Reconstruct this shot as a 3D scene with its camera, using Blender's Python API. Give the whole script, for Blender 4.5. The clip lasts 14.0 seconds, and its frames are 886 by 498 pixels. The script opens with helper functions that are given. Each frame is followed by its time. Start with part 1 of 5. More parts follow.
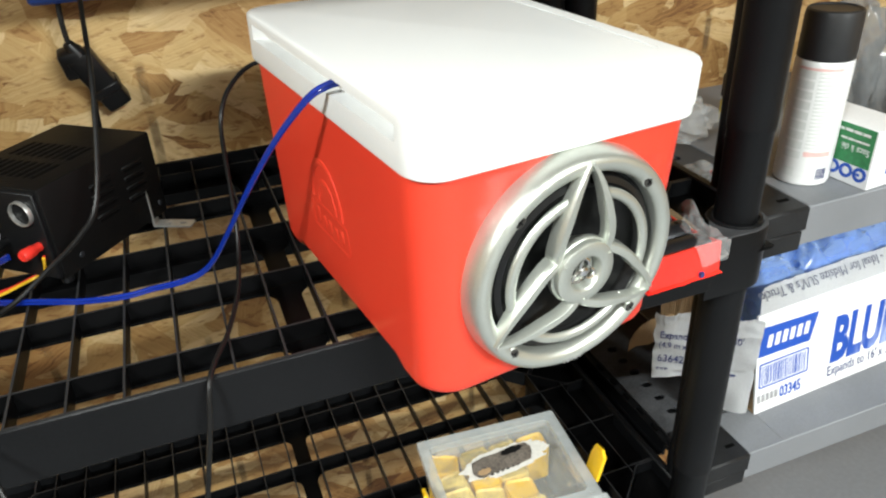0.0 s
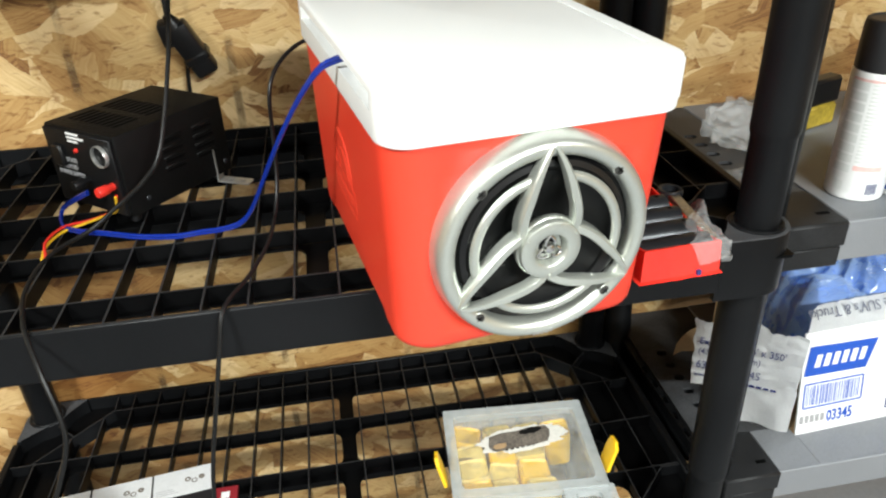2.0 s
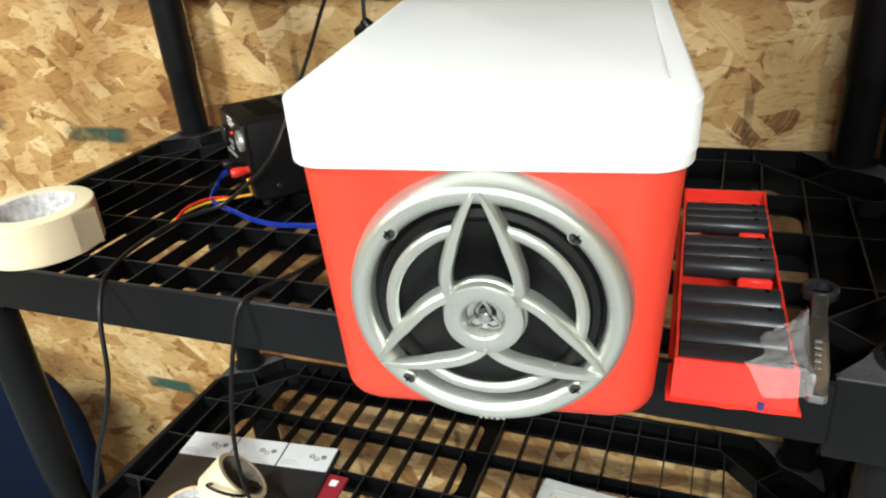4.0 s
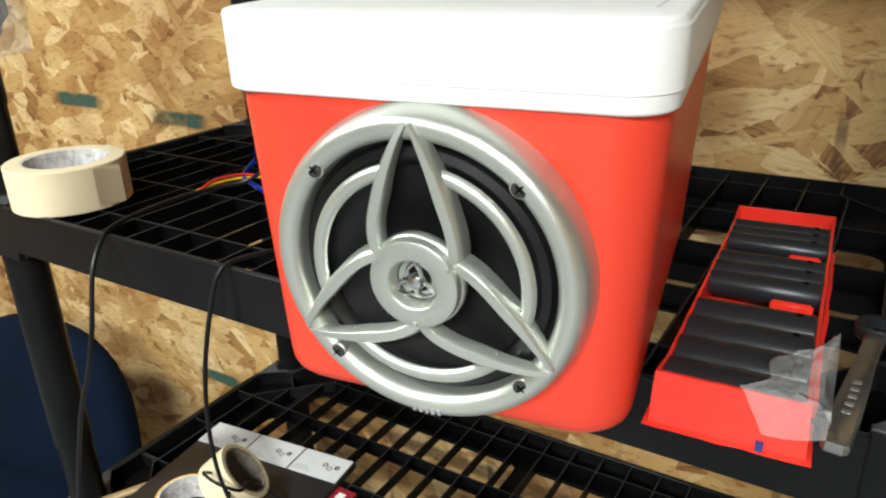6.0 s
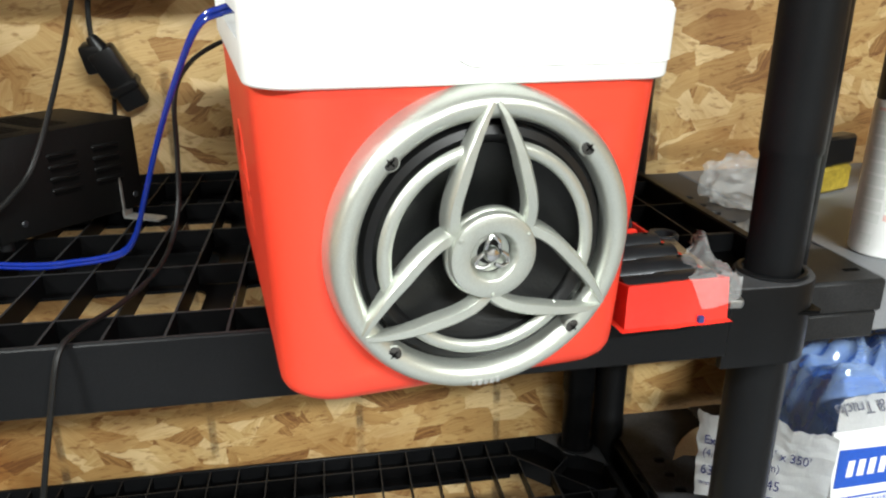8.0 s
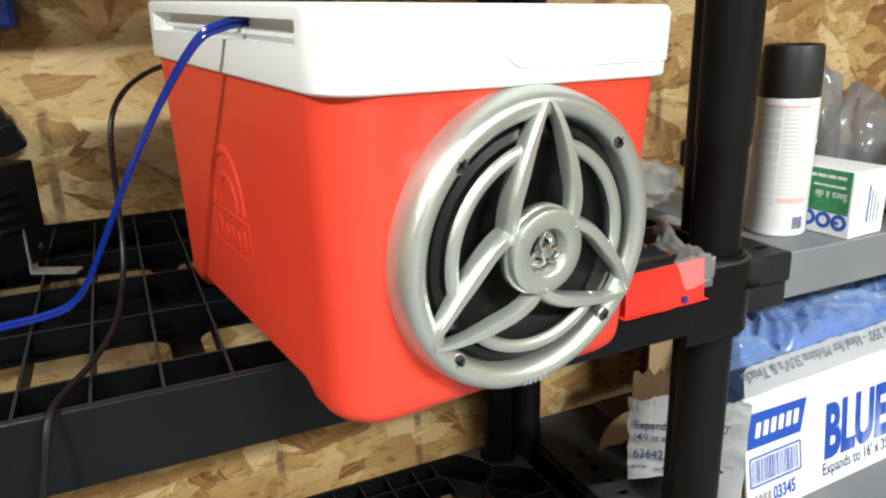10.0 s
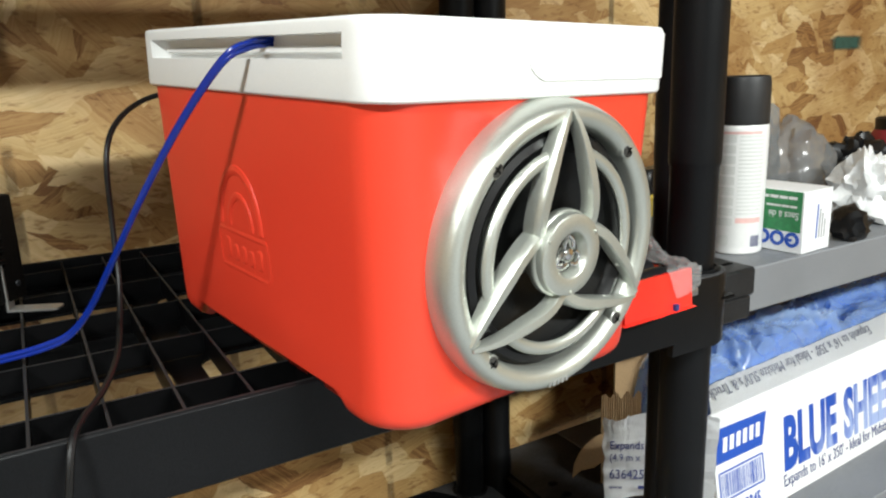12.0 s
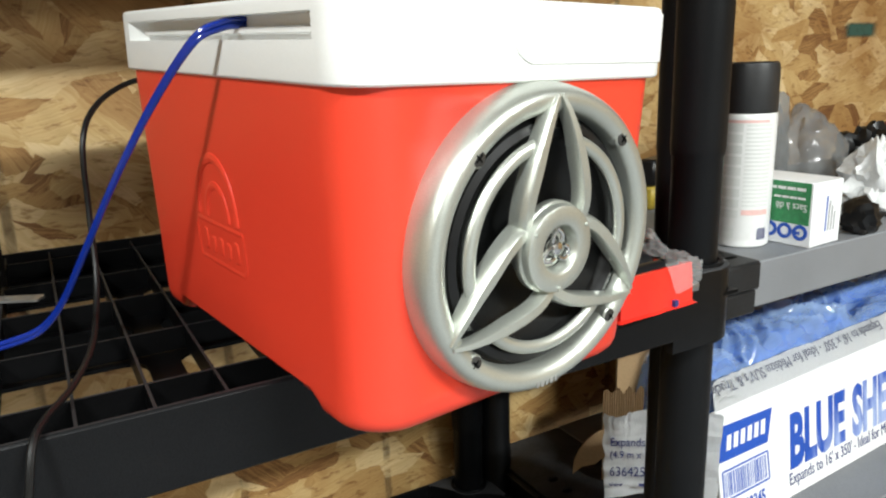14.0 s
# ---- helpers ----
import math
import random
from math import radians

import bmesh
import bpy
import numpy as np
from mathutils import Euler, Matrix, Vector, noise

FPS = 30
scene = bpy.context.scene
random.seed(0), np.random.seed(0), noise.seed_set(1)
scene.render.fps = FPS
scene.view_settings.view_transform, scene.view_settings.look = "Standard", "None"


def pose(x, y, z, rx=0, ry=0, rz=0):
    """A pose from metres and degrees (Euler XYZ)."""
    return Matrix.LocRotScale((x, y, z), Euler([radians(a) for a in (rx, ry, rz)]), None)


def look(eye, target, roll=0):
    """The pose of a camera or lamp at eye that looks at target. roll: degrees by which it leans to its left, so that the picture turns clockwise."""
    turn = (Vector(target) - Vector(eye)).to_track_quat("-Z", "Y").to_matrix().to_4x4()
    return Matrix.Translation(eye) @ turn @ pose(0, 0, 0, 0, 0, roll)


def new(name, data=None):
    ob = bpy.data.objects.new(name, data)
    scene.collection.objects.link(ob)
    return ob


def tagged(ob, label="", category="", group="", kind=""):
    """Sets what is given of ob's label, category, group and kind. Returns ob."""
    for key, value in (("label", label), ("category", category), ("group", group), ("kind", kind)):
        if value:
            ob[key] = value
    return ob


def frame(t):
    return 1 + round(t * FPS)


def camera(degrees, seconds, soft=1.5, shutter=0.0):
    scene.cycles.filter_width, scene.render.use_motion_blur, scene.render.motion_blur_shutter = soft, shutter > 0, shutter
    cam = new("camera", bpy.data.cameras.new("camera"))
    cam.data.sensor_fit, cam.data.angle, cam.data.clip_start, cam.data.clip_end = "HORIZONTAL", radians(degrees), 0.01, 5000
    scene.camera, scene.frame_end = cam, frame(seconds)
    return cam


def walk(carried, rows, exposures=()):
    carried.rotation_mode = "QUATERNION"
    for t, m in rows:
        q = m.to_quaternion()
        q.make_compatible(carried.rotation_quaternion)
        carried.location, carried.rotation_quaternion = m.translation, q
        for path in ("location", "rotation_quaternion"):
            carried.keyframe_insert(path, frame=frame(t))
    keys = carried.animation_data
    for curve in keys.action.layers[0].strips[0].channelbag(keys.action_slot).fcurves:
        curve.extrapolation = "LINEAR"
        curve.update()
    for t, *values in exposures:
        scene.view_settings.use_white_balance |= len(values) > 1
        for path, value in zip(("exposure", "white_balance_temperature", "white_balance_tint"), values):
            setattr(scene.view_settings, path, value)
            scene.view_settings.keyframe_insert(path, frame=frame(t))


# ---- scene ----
# ======== camera and its walk ========
cam = camera(63.1, 14.0, soft=2.2)
METRES, TILT, LEAN, TURN = 1.216, -29.75, 2.545, -21.185
EYE = (-0.2504, -0.3975, 1.3774)
ROWS = [
    (0.0, 0.0, 0.0, 0.0, 0.0, 0.0, -0.0),
    (0.5, 0.0377, -0.0109, -0.0029, 3.47, 1.73, -1.54),
    (1.0, 0.0641, -0.0156, -0.0029, 3.49, 1.04, -2.72),
    (1.5, 0.0566, -0.0298, -0.0147, 3.48, -1.06, -3.77),
    (2.0, 0.0954, -0.0349, -0.0142, 9.59, -0.85, -5.91),
    (2.5, 0.19, -0.027, -0.0002, 18.82, -0.58, -11.14),
    (3.0, 0.2303, 0.0149, 0.0208, 24.45, -1.08, -13.46),
    (3.5, 0.2404, 0.0805, 0.0431, 30.59, -4.42, -14.76),
    (6.0, 0.3208, 0.2283, 0.0306, 48.83, -5.03, -23.17),
    (6.5, 0.2746, 0.1912, 0.0048, 34.92, -0.84, -18.44),
    (7.0, 0.2243, 0.1492, -0.0207, 24.9, 2.96, -14.76),
    (7.5, 0.1767, 0.128, -0.0459, 15.91, 6.36, -11.6),
    (8.0, 0.1245, 0.108, -0.0655, 9.4, 8.81, -7.72),
    (8.5, 0.0747, 0.0979, -0.0772, 1.92, 9.44, -2.66),
    (9.0, 0.0568, 0.1082, -0.0809, -1.1, 10.37, -1.32),
    (11.5, -0.0332, 0.113, -0.1118, -8.65, 15.54, 3.97),
    (12.0, -0.0335, 0.1049, -0.1071, -8.29, 16.08, 4.09),
    (12.5, -0.0311, 0.1083, -0.1054, -8.61, 15.89, 3.71),
    (13.0, -0.028, 0.1145, -0.1004, -8.54, 15.61, 3.87),
    (13.5, -0.0246, 0.1166, -0.0973, -8.32, 15.65, 3.85),
    (14.0, -0.0171, 0.121, -0.1011, -7.63, 15.31, 3.6),
]
path = [(t, pose(*EYE, TILT, LEAN, TURN) @ pose(METRES * x, METRES * y, METRES * z, 90 + pitch, roll, yaw))
        for t, x, y, z, yaw, pitch, roll in ROWS]
path += [
    (3.7, look((0.093, -0.393, 1.348), (-0.467, 1.301, 0.445), -4.7)),
    (4.4, look((0.172, -0.338, 1.330), (-0.640, 1.262, 0.440), -4.0)),
    (5.1, look((0.220, -0.293, 1.284), (-0.790, 1.250, 0.475), -3.0)),
    (5.8, look((0.225, -0.284, 1.247), (-0.832, 1.254, 0.527), -2.1)),
    (6.2, look((0.177, -0.310, 1.256), (-0.697, 1.314, 0.483), -2.0)),
    (9.2, look((-0.173, -0.357, 1.236), (0.493, 1.412, 0.582), -1.6)),
    (11.3, look((-0.279, -0.330, 1.192), (0.702, 1.337, 0.683), -1.8)),
]
walk(cam, sorted(path, key=lambda row: row[0]),
     [(0.0, 0.06), (1.5, 0.08), (2.0, 0.15), (2.5, 0.23), (3.0, 0.25), (3.7, 0.17), (5.8, -0.10), (6.5, -0.12), (7.0, 0.08), (7.5, 0.13), (8.0, 0.09), (9.0, -0.02), (11.5, -0.12), (14.0, -0.13)])

# ======== world and lamps ========
world = bpy.data.worlds.new("world")
scene.world = world
world.use_nodes = True
world.node_tree.nodes["Background"].inputs[0].default_value = (0.9, 0.95, 1.0, 1)
world.node_tree.nodes["Background"].inputs[1].default_value = 0.02


def lamp_light(x, y, z, power, shape, size, size_y):
    data = bpy.data.lights.new("lamp", "AREA")
    data.shape, data.size, data.size_y, data.energy, data.color = shape, size, size_y, power, (0.95, 1.0, 0.975)
    ob = new("ceiling_lamp_light", data)
    ob.matrix_world = pose(x, y, z)
    return ob


# a round lamp near the wall, beyond the end of the unit, and a tube fixture farther back in the room
ROUND_LAMP = (-1.25, -1.00, 2.46)
TUBE_LAMP = (0.75, -2.15, 2.46)
lamp_light(ROUND_LAMP[0], ROUND_LAMP[1], ROUND_LAMP[2] - 0.13, 72.0, "DISK", 0.34, 0.34)
lamp_light(TUBE_LAMP[0], TUBE_LAMP[1], TUBE_LAMP[2] - 0.075, 192.0, "RECTANGLE", 1.2, 0.16)


# ======== materials ========
def mat(name, colour, rough=0.5, metal=0.0, bump=0.0, scale=200.0, vary=0.12, spec=0.5, mottle=6.0):
    """A surface with colour variation at two scales, uneven gloss and a fine relief."""
    m = bpy.data.materials.new(name)
    m.use_nodes = True
    nt = m.node_tree
    b = nt.nodes["Principled BSDF"]
    b.inputs["Roughness"].default_value, b.inputs["Metallic"].default_value = rough, metal
    b.inputs["Specular IOR Level"].default_value = spec
    tc = nt.nodes.new("ShaderNodeTexCoord")
    fine, broad = nt.nodes.new("ShaderNodeTexNoise"), nt.nodes.new("ShaderNodeTexNoise")
    for n, s, d in ((fine, scale, 3), (broad, mottle, 4)):
        n.inputs["Scale"].default_value, n.inputs["Detail"].default_value = s, d
        nt.links.new(tc.outputs["Object"], n.inputs["Vector"])
    add = nt.nodes.new("ShaderNodeMath")
    add.operation = "ADD"
    nt.links.new(fine.outputs["Fac"], add.inputs[0])
    nt.links.new(broad.outputs["Fac"], add.inputs[1])
    rng = nt.nodes.new("ShaderNodeMapRange")
    rng.inputs["From Min"].default_value, rng.inputs["From Max"].default_value = 0.7, 1.3
    nt.links.new(add.outputs[0], rng.inputs["Value"])
    ramp = nt.nodes.new("ShaderNodeMix")
    ramp.data_type = "RGBA"
    c = Vector(colour)
    ramp.inputs["A"].default_value = (*(c * (1 - vary)), 1)
    ramp.inputs["B"].default_value = (*[min(1.0, v) for v in c * (1 + vary)], 1)
    nt.links.new(rng.outputs["Result"], ramp.inputs["Factor"])
    nt.links.new(ramp.outputs["Result"], b.inputs["Base Color"])
    rr = nt.nodes.new("ShaderNodeMapRange")
    rr.inputs["To Min"].default_value, rr.inputs["To Max"].default_value = max(0.02, rough - 0.08), min(1, rough + 0.08)
    nt.links.new(broad.outputs["Fac"], rr.inputs["Value"])
    nt.links.new(rr.outputs["Result"], b.inputs["Roughness"])
    if bump:
        bn = nt.nodes.new("ShaderNodeBump")
        bn.inputs["Strength"].default_value, bn.inputs["Distance"].default_value = bump, 0.001
        nt.links.new(fine.outputs["Fac"], bn.inputs["Height"])
        nt.links.new(bn.outputs["Normal"], b.inputs["Normal"])
    return m


def osb_mat(name, flake=1.0, tone=1.0):
    """Oriented strand board: layers of long pressed flakes in changing directions, some dark, with raised edges."""
    m = bpy.data.materials.new(name)
    m.use_nodes = True
    nt = m.node_tree
    L, N = nt.links, nt.nodes
    b = N["Principled BSDF"]
    b.inputs["Roughness"].default_value = 0.62
    tc = N.new("ShaderNodeTexCoord")
    warp = N.new("ShaderNodeTexNoise")
    warp.inputs["Scale"].default_value, warp.inputs["Detail"].default_value, warp.inputs["Roughness"].default_value = 16, 6, 0.62
    L.new(tc.outputs["Object"], warp.inputs["Vector"])
    wmix = N.new("ShaderNodeVectorMath")
    wmix.operation = "MULTIPLY_ADD"
    wmix.inputs[1].default_value = (0.020, 0.020, 0.020)
    L.new(warp.outputs["Color"], wmix.inputs[0])
    L.new(tc.outputs["Object"], wmix.inputs[2])
    colour, height = None, None
    stops = [(0.0, (0.23, 0.105, 0.032)), (0.12, (0.38, 0.205, 0.066)), (0.36, (0.475, 0.285, 0.102)),
             (0.66, (0.575, 0.385, 0.160)), (1.0, (0.72, 0.535, 0.280))]
    for i, (turn, sx, sz) in enumerate(((66, 11, 29), (-58, 12, 33), (34, 11, 27), (-14, 12, 33), (-46, 10, 25), (14, 12, 31))):
        mp = N.new("ShaderNodeMapping")
        mp.inputs["Rotation"].default_value = (0, radians(turn), 0)
        mp.inputs["Location"].default_value = (i * 3.7, i * 1.3, i * 2.1)
        mp2 = N.new("ShaderNodeMapping")
        mp2.inputs["Scale"].default_value = (sx * flake, 1.0, sz * flake)
        L.new(wmix.outputs[0], mp.inputs["Vector"])
        L.new(mp.outputs[0], mp2.inputs["Vector"])
        v = N.new("ShaderNodeTexVoronoi")
        v.inputs["Scale"].default_value, v.inputs["Randomness"].default_value = 1.0, 0.95
        L.new(mp2.outputs[0], v.inputs["Vector"])
        sep = N.new("ShaderNodeSeparateColor")
        L.new(v.outputs["Color"], sep.inputs[0])
        grain_map = N.new("ShaderNodeMapping")
        grain_map.inputs["Scale"].default_value = (14 * flake, 1, 420 * flake)
        L.new(mp.outputs[0], grain_map.inputs["Vector"])
        grain = N.new("ShaderNodeTexNoise")
        grain.inputs["Scale"].default_value, grain.inputs["Detail"].default_value = 1.0, 2
        L.new(grain_map.outputs[0], grain.inputs["Vector"])
        mixv = N.new("ShaderNodeMath")
        mixv.operation = "MULTIPLY_ADD"
        mixv.inputs[1].default_value, mixv.inputs[2].default_value = 0.75, -0.375
        L.new(grain.outputs["Fac"], mixv.inputs[0])
        tot = N.new("ShaderNodeMath")
        tot.operation = "ADD"
        L.new(mixv.outputs[0], tot.inputs[0])
        soft = N.new("ShaderNodeMath")
        soft.operation = "MULTIPLY_ADD"
        soft.inputs[1].default_value, soft.inputs[2].default_value = 1.0, 0.0
        L.new(sep.outputs[0], soft.inputs[0])
        L.new(soft.outputs[0], tot.inputs[1])
        cr = N.new("ShaderNodeValToRGB")
        els = cr.color_ramp.elements
        els[0].position, els[0].color = stops[0][0], (*[tone * q for q in stops[0][1]], 1)
        els[1].position, els[1].color = stops[-1][0], (*[tone * q for q in stops[-1][1]], 1)
        for p, q in stops[1:-1]:
            els.new(p).color = (*[tone * w for w in q], 1)
        L.new(tot.outputs[0], cr.inputs[0])
        if colour is None:
            colour, height = cr.outputs[0], sep.outputs[1]
        else:
            gt = N.new("ShaderNodeMath")
            gt.operation = "GREATER_THAN"
            gt.inputs[1].default_value = 0.58
            L.new(sep.outputs[2], gt.inputs[0])
            mc = N.new("ShaderNodeMix")
            mc.data_type = "RGBA"
            L.new(gt.outputs[0], mc.inputs["Factor"])
            L.new(colour, mc.inputs["A"])
            L.new(cr.outputs[0], mc.inputs["B"])
            mh = N.new("ShaderNodeMix")
            L.new(gt.outputs[0], mh.inputs["Factor"])
            L.new(height, mh.inputs["A"])
            L.new(sep.outputs[1], mh.inputs["B"])
            colour, height = mc.outputs["Result"], mh.outputs["Result"]
    # broad stains and fine dark flecks of bark and glue
    stain, fleck = N.new("ShaderNodeTexNoise"), N.new("ShaderNodeTexNoise")
    fm = N.new("ShaderNodeMapping")
    fm.inputs["Scale"].default_value = (55, 1, 160)
    L.new(wmix.outputs[0], fm.inputs["Vector"])
    L.new(fm.outputs[0], fleck.inputs["Vector"])
    L.new(tc.outputs["Object"], stain.inputs["Vector"])
    stain.inputs["Scale"].default_value, stain.inputs["Detail"].default_value = 5.5, 4
    fleck.inputs["Scale"].default_value, fleck.inputs["Detail"].default_value = 1.0, 4
    for n, lo, hi, k, dark in ((stain, 0.45, 0.68, 0.9, (0.56, 0.41, 0.27)), (fleck, 0.56, 0.70, 0.7, (0.45, 0.29, 0.16))):
        r = N.new("ShaderNodeMapRange")
        r.inputs["From Min"].default_value, r.inputs["From Max"].default_value, r.inputs["To Max"].default_value = lo, hi, k
        L.new(n.outputs["Fac"], r.inputs["Value"])
        mx = N.new("ShaderNodeMix")
        mx.data_type, mx.blend_type = "RGBA", "MULTIPLY"
        mx.inputs["B"].default_value = (*dark, 1)
        L.new(r.outputs["Result"], mx.inputs["Factor"])
        L.new(colour, mx.inputs["A"])
        colour = mx.outputs["Result"]
    L.new(colour, b.inputs["Base Color"])
    bn = N.new("ShaderNodeBump")
    bn.inputs["Strength"].default_value, bn.inputs["Distance"].default_value = 0.5, 0.002
    L.new(height, bn.inputs["Height"])
    L.new(bn.outputs["Normal"], b.inputs["Normal"])
    return m


def clear_mat(name, colour, rough=0.1, alpha_mix=0.75, mottle=60):
    """Thin clear plastic: mostly lets light through, with gloss on top."""
    m = bpy.data.materials.new(name)
    m.use_nodes = True
    nt = m.node_tree
    b, out = nt.nodes["Principled BSDF"], nt.nodes["Material Output"]
    b.inputs["Base Color"].default_value, b.inputs["Roughness"].default_value = (*colour, 1), rough
    tr, mix = nt.nodes.new("ShaderNodeBsdfTransparent"), nt.nodes.new("ShaderNodeMixShader")
    ns, rg = nt.nodes.new("ShaderNodeTexNoise"), nt.nodes.new("ShaderNodeMapRange")
    ns.inputs["Scale"].default_value, ns.inputs["Detail"].default_value = mottle, 3
    rg.inputs["To Min"].default_value, rg.inputs["To Max"].default_value = 1 - alpha_mix - 0.15, 1 - alpha_mix + 0.15
    nt.links.new(ns.outputs["Fac"], rg.inputs["Value"])
    nt.links.new(rg.outputs["Result"], mix.inputs[0])
    nt.links.new(tr.outputs[0], mix.inputs[1])
    nt.links.new(b.outputs[0], mix.inputs[2])
    nt.links.new(mix.outputs[0], out.inputs["Surface"])
    return m


def ink_mat(name, colour, cover, grain=45):
    """Faded ink or pencil soaked into the board: uneven, with soft ends."""
    m = bpy.data.materials.new(name)
    m.use_nodes = True
    nt = m.node_tree
    L, N = nt.links, nt.nodes
    b, out = N["Principled BSDF"], N["Material Output"]
    b.inputs["Base Color"].default_value, b.inputs["Roughness"].default_value = (*colour, 1), 0.8
    b.inputs["Specular IOR Level"].default_value = 0.2
    tc, sep, ns = N.new("ShaderNodeTexCoord"), N.new("ShaderNodeSeparateXYZ"), N.new("ShaderNodeTexNoise")
    ns.inputs["Scale"].default_value, ns.inputs["Detail"].default_value = grain, 4
    L.new(tc.outputs["Object"], ns.inputs["Vector"])
    L.new(tc.outputs["Generated"], sep.inputs[0])
    fade = None
    for axis in (0, 2):
        pp = N.new("ShaderNodeMath")
        pp.operation = "PINGPONG"
        pp.inputs[1].default_value = 0.5
        L.new(sep.outputs[axis], pp.inputs[0])
        r = N.new("ShaderNodeMapRange")
        r.interpolation_type = "SMOOTHSTEP"
        r.inputs["From Max"].default_value = 0.26
        L.new(pp.outputs[0], r.inputs["Value"])
        if fade is None:
            fade = r.outputs["Result"]
        else:
            mu = N.new("ShaderNodeMath")
            mu.operation = "MULTIPLY"
            L.new(fade, mu.inputs[0])
            L.new(r.outputs["Result"], mu.inputs[1])
            fade = mu.outputs[0]
    nr = N.new("ShaderNodeMapRange")
    nr.inputs["From Min"].default_value, nr.inputs["From Max"].default_value, nr.inputs["To Max"].default_value = 0.28, 0.56, cover
    L.new(ns.outputs["Fac"], nr.inputs["Value"])
    al = N.new("ShaderNodeMath")
    al.operation = "MULTIPLY"
    L.new(fade, al.inputs[0])
    L.new(nr.outputs["Result"], al.inputs[1])
    tr, mix = N.new("ShaderNodeBsdfTransparent"), N.new("ShaderNodeMixShader")
    L.new(al.outputs[0], mix.inputs[0])
    L.new(tr.outputs[0], mix.inputs[1])
    L.new(b.outputs[0], mix.inputs[2])
    L.new(mix.outputs[0], out.inputs["Surface"])
    return m


def glow_mat(name, colour, strength):
    m = bpy.data.materials.new(name)
    m.use_nodes = True
    b = m.node_tree.nodes["Principled BSDF"]
    b.inputs["Emission Color"].default_value, b.inputs["Emission Strength"].default_value = (*colour, 1), strength
    return m


OSB = osb_mat("osb")
BLACK = mat("black_resin", (0.0062, 0.0065, 0.0072), 0.38, bump=0.2, scale=900, vary=0.4, spec=0.14)
# Darker copy of black_resin: the shade down in the grid is painted in.
GRID = mat("shaded_black_resin", (0.0024, 0.0024, 0.0026), 0.38, bump=0.2, scale=900, vary=0.4, spec=0.08)
GREY_RESIN = mat("grey_resin", (0.185, 0.192, 0.205), 0.5, bump=0.3, scale=700, vary=0.18)
RED = mat("red_cooler_plastic", (0.76, 0.052, 0.025), 0.36, bump=0.12, scale=1200, vary=0.05)
WHITE = mat("white_cooler_plastic", (0.84, 0.85, 0.84), 0.38, bump=0.08, scale=900, vary=0.03)
SILVER = mat("silver_paint", (0.555, 0.578, 0.530), 0.33, metal=0.76, bump=0.22, scale=1500, vary=0.12)
CHROME = mat("chrome", (0.62, 0.62, 0.62), 0.18, metal=1.0, vary=0.05)
STEEL = mat("dark_steel", (0.026, 0.028, 0.032), 0.34, metal=0.40, spec=0.4, vary=0.15, scale=400)
ZINC = mat("zinc_plate", (0.50, 0.50, 0.48), 0.4, metal=0.8, vary=0.15)
CONE = mat("black_cone", (0.0055, 0.0058, 0.0058), 0.42, bump=0.2, scale=500, vary=0.3, spec=0.28)
RUBBER = mat("rubber", (0.006, 0.006, 0.0065), 0.36, vary=0.2, spec=0.35)
CORD = mat("black_cord", (0.008, 0.008, 0.008), 0.42, vary=0.2, spec=0.22)
BLUE_WIRE = mat("blue_wire", (0.005, 0.021, 0.21), 0.18, vary=0.1)
YELLOW_WIRE = mat("yellow_wire", (0.75, 0.45, 0.02), 0.35)
RED_WIRE = mat("red_wire", (0.65, 0.03, 0.02), 0.35)
PSU_PAINT = mat("black_crackle_paint", (0.0036, 0.0036, 0.0036), 0.5, bump=0.5, scale=900, vary=0.3, spec=0.13)
# Near black for slots and holes: their inner shade is put into the colour.
DARK = mat("hole_shade", (0.002, 0.002, 0.002), 0.8, spec=0.05)
PRINT_WHITE = mat("white_print", (0.7, 0.7, 0.7), 0.5)
TAPE_PAPER = mat("masking_tape_paper", (0.66, 0.57, 0.38), 0.75, bump=0.2, scale=600, vary=0.06)
CARDBOARD = mat("cardboard", (0.38, 0.25, 0.13), 0.85, bump=0.3, scale=300, vary=0.15)
WHITE_CARD = mat("white_cardboard", (0.78, 0.79, 0.80), 0.6, bump=0.1, scale=300, vary=0.05)
BLUE_PRINT = mat("blue_print", (0.012, 0.075, 0.42), 0.5)
DARK_PRINT = mat("dark_blue_print", (0.02, 0.03, 0.14), 0.6)
CONCRETE = mat("concrete", (0.185, 0.192, 0.205), 0.7, bump=0.25, scale=90, vary=0.08, mottle=2.5)
PAINTED = mat("painted_board", (0.37, 0.36, 0.335), 0.8, bump=0.2, scale=160, vary=0.06)


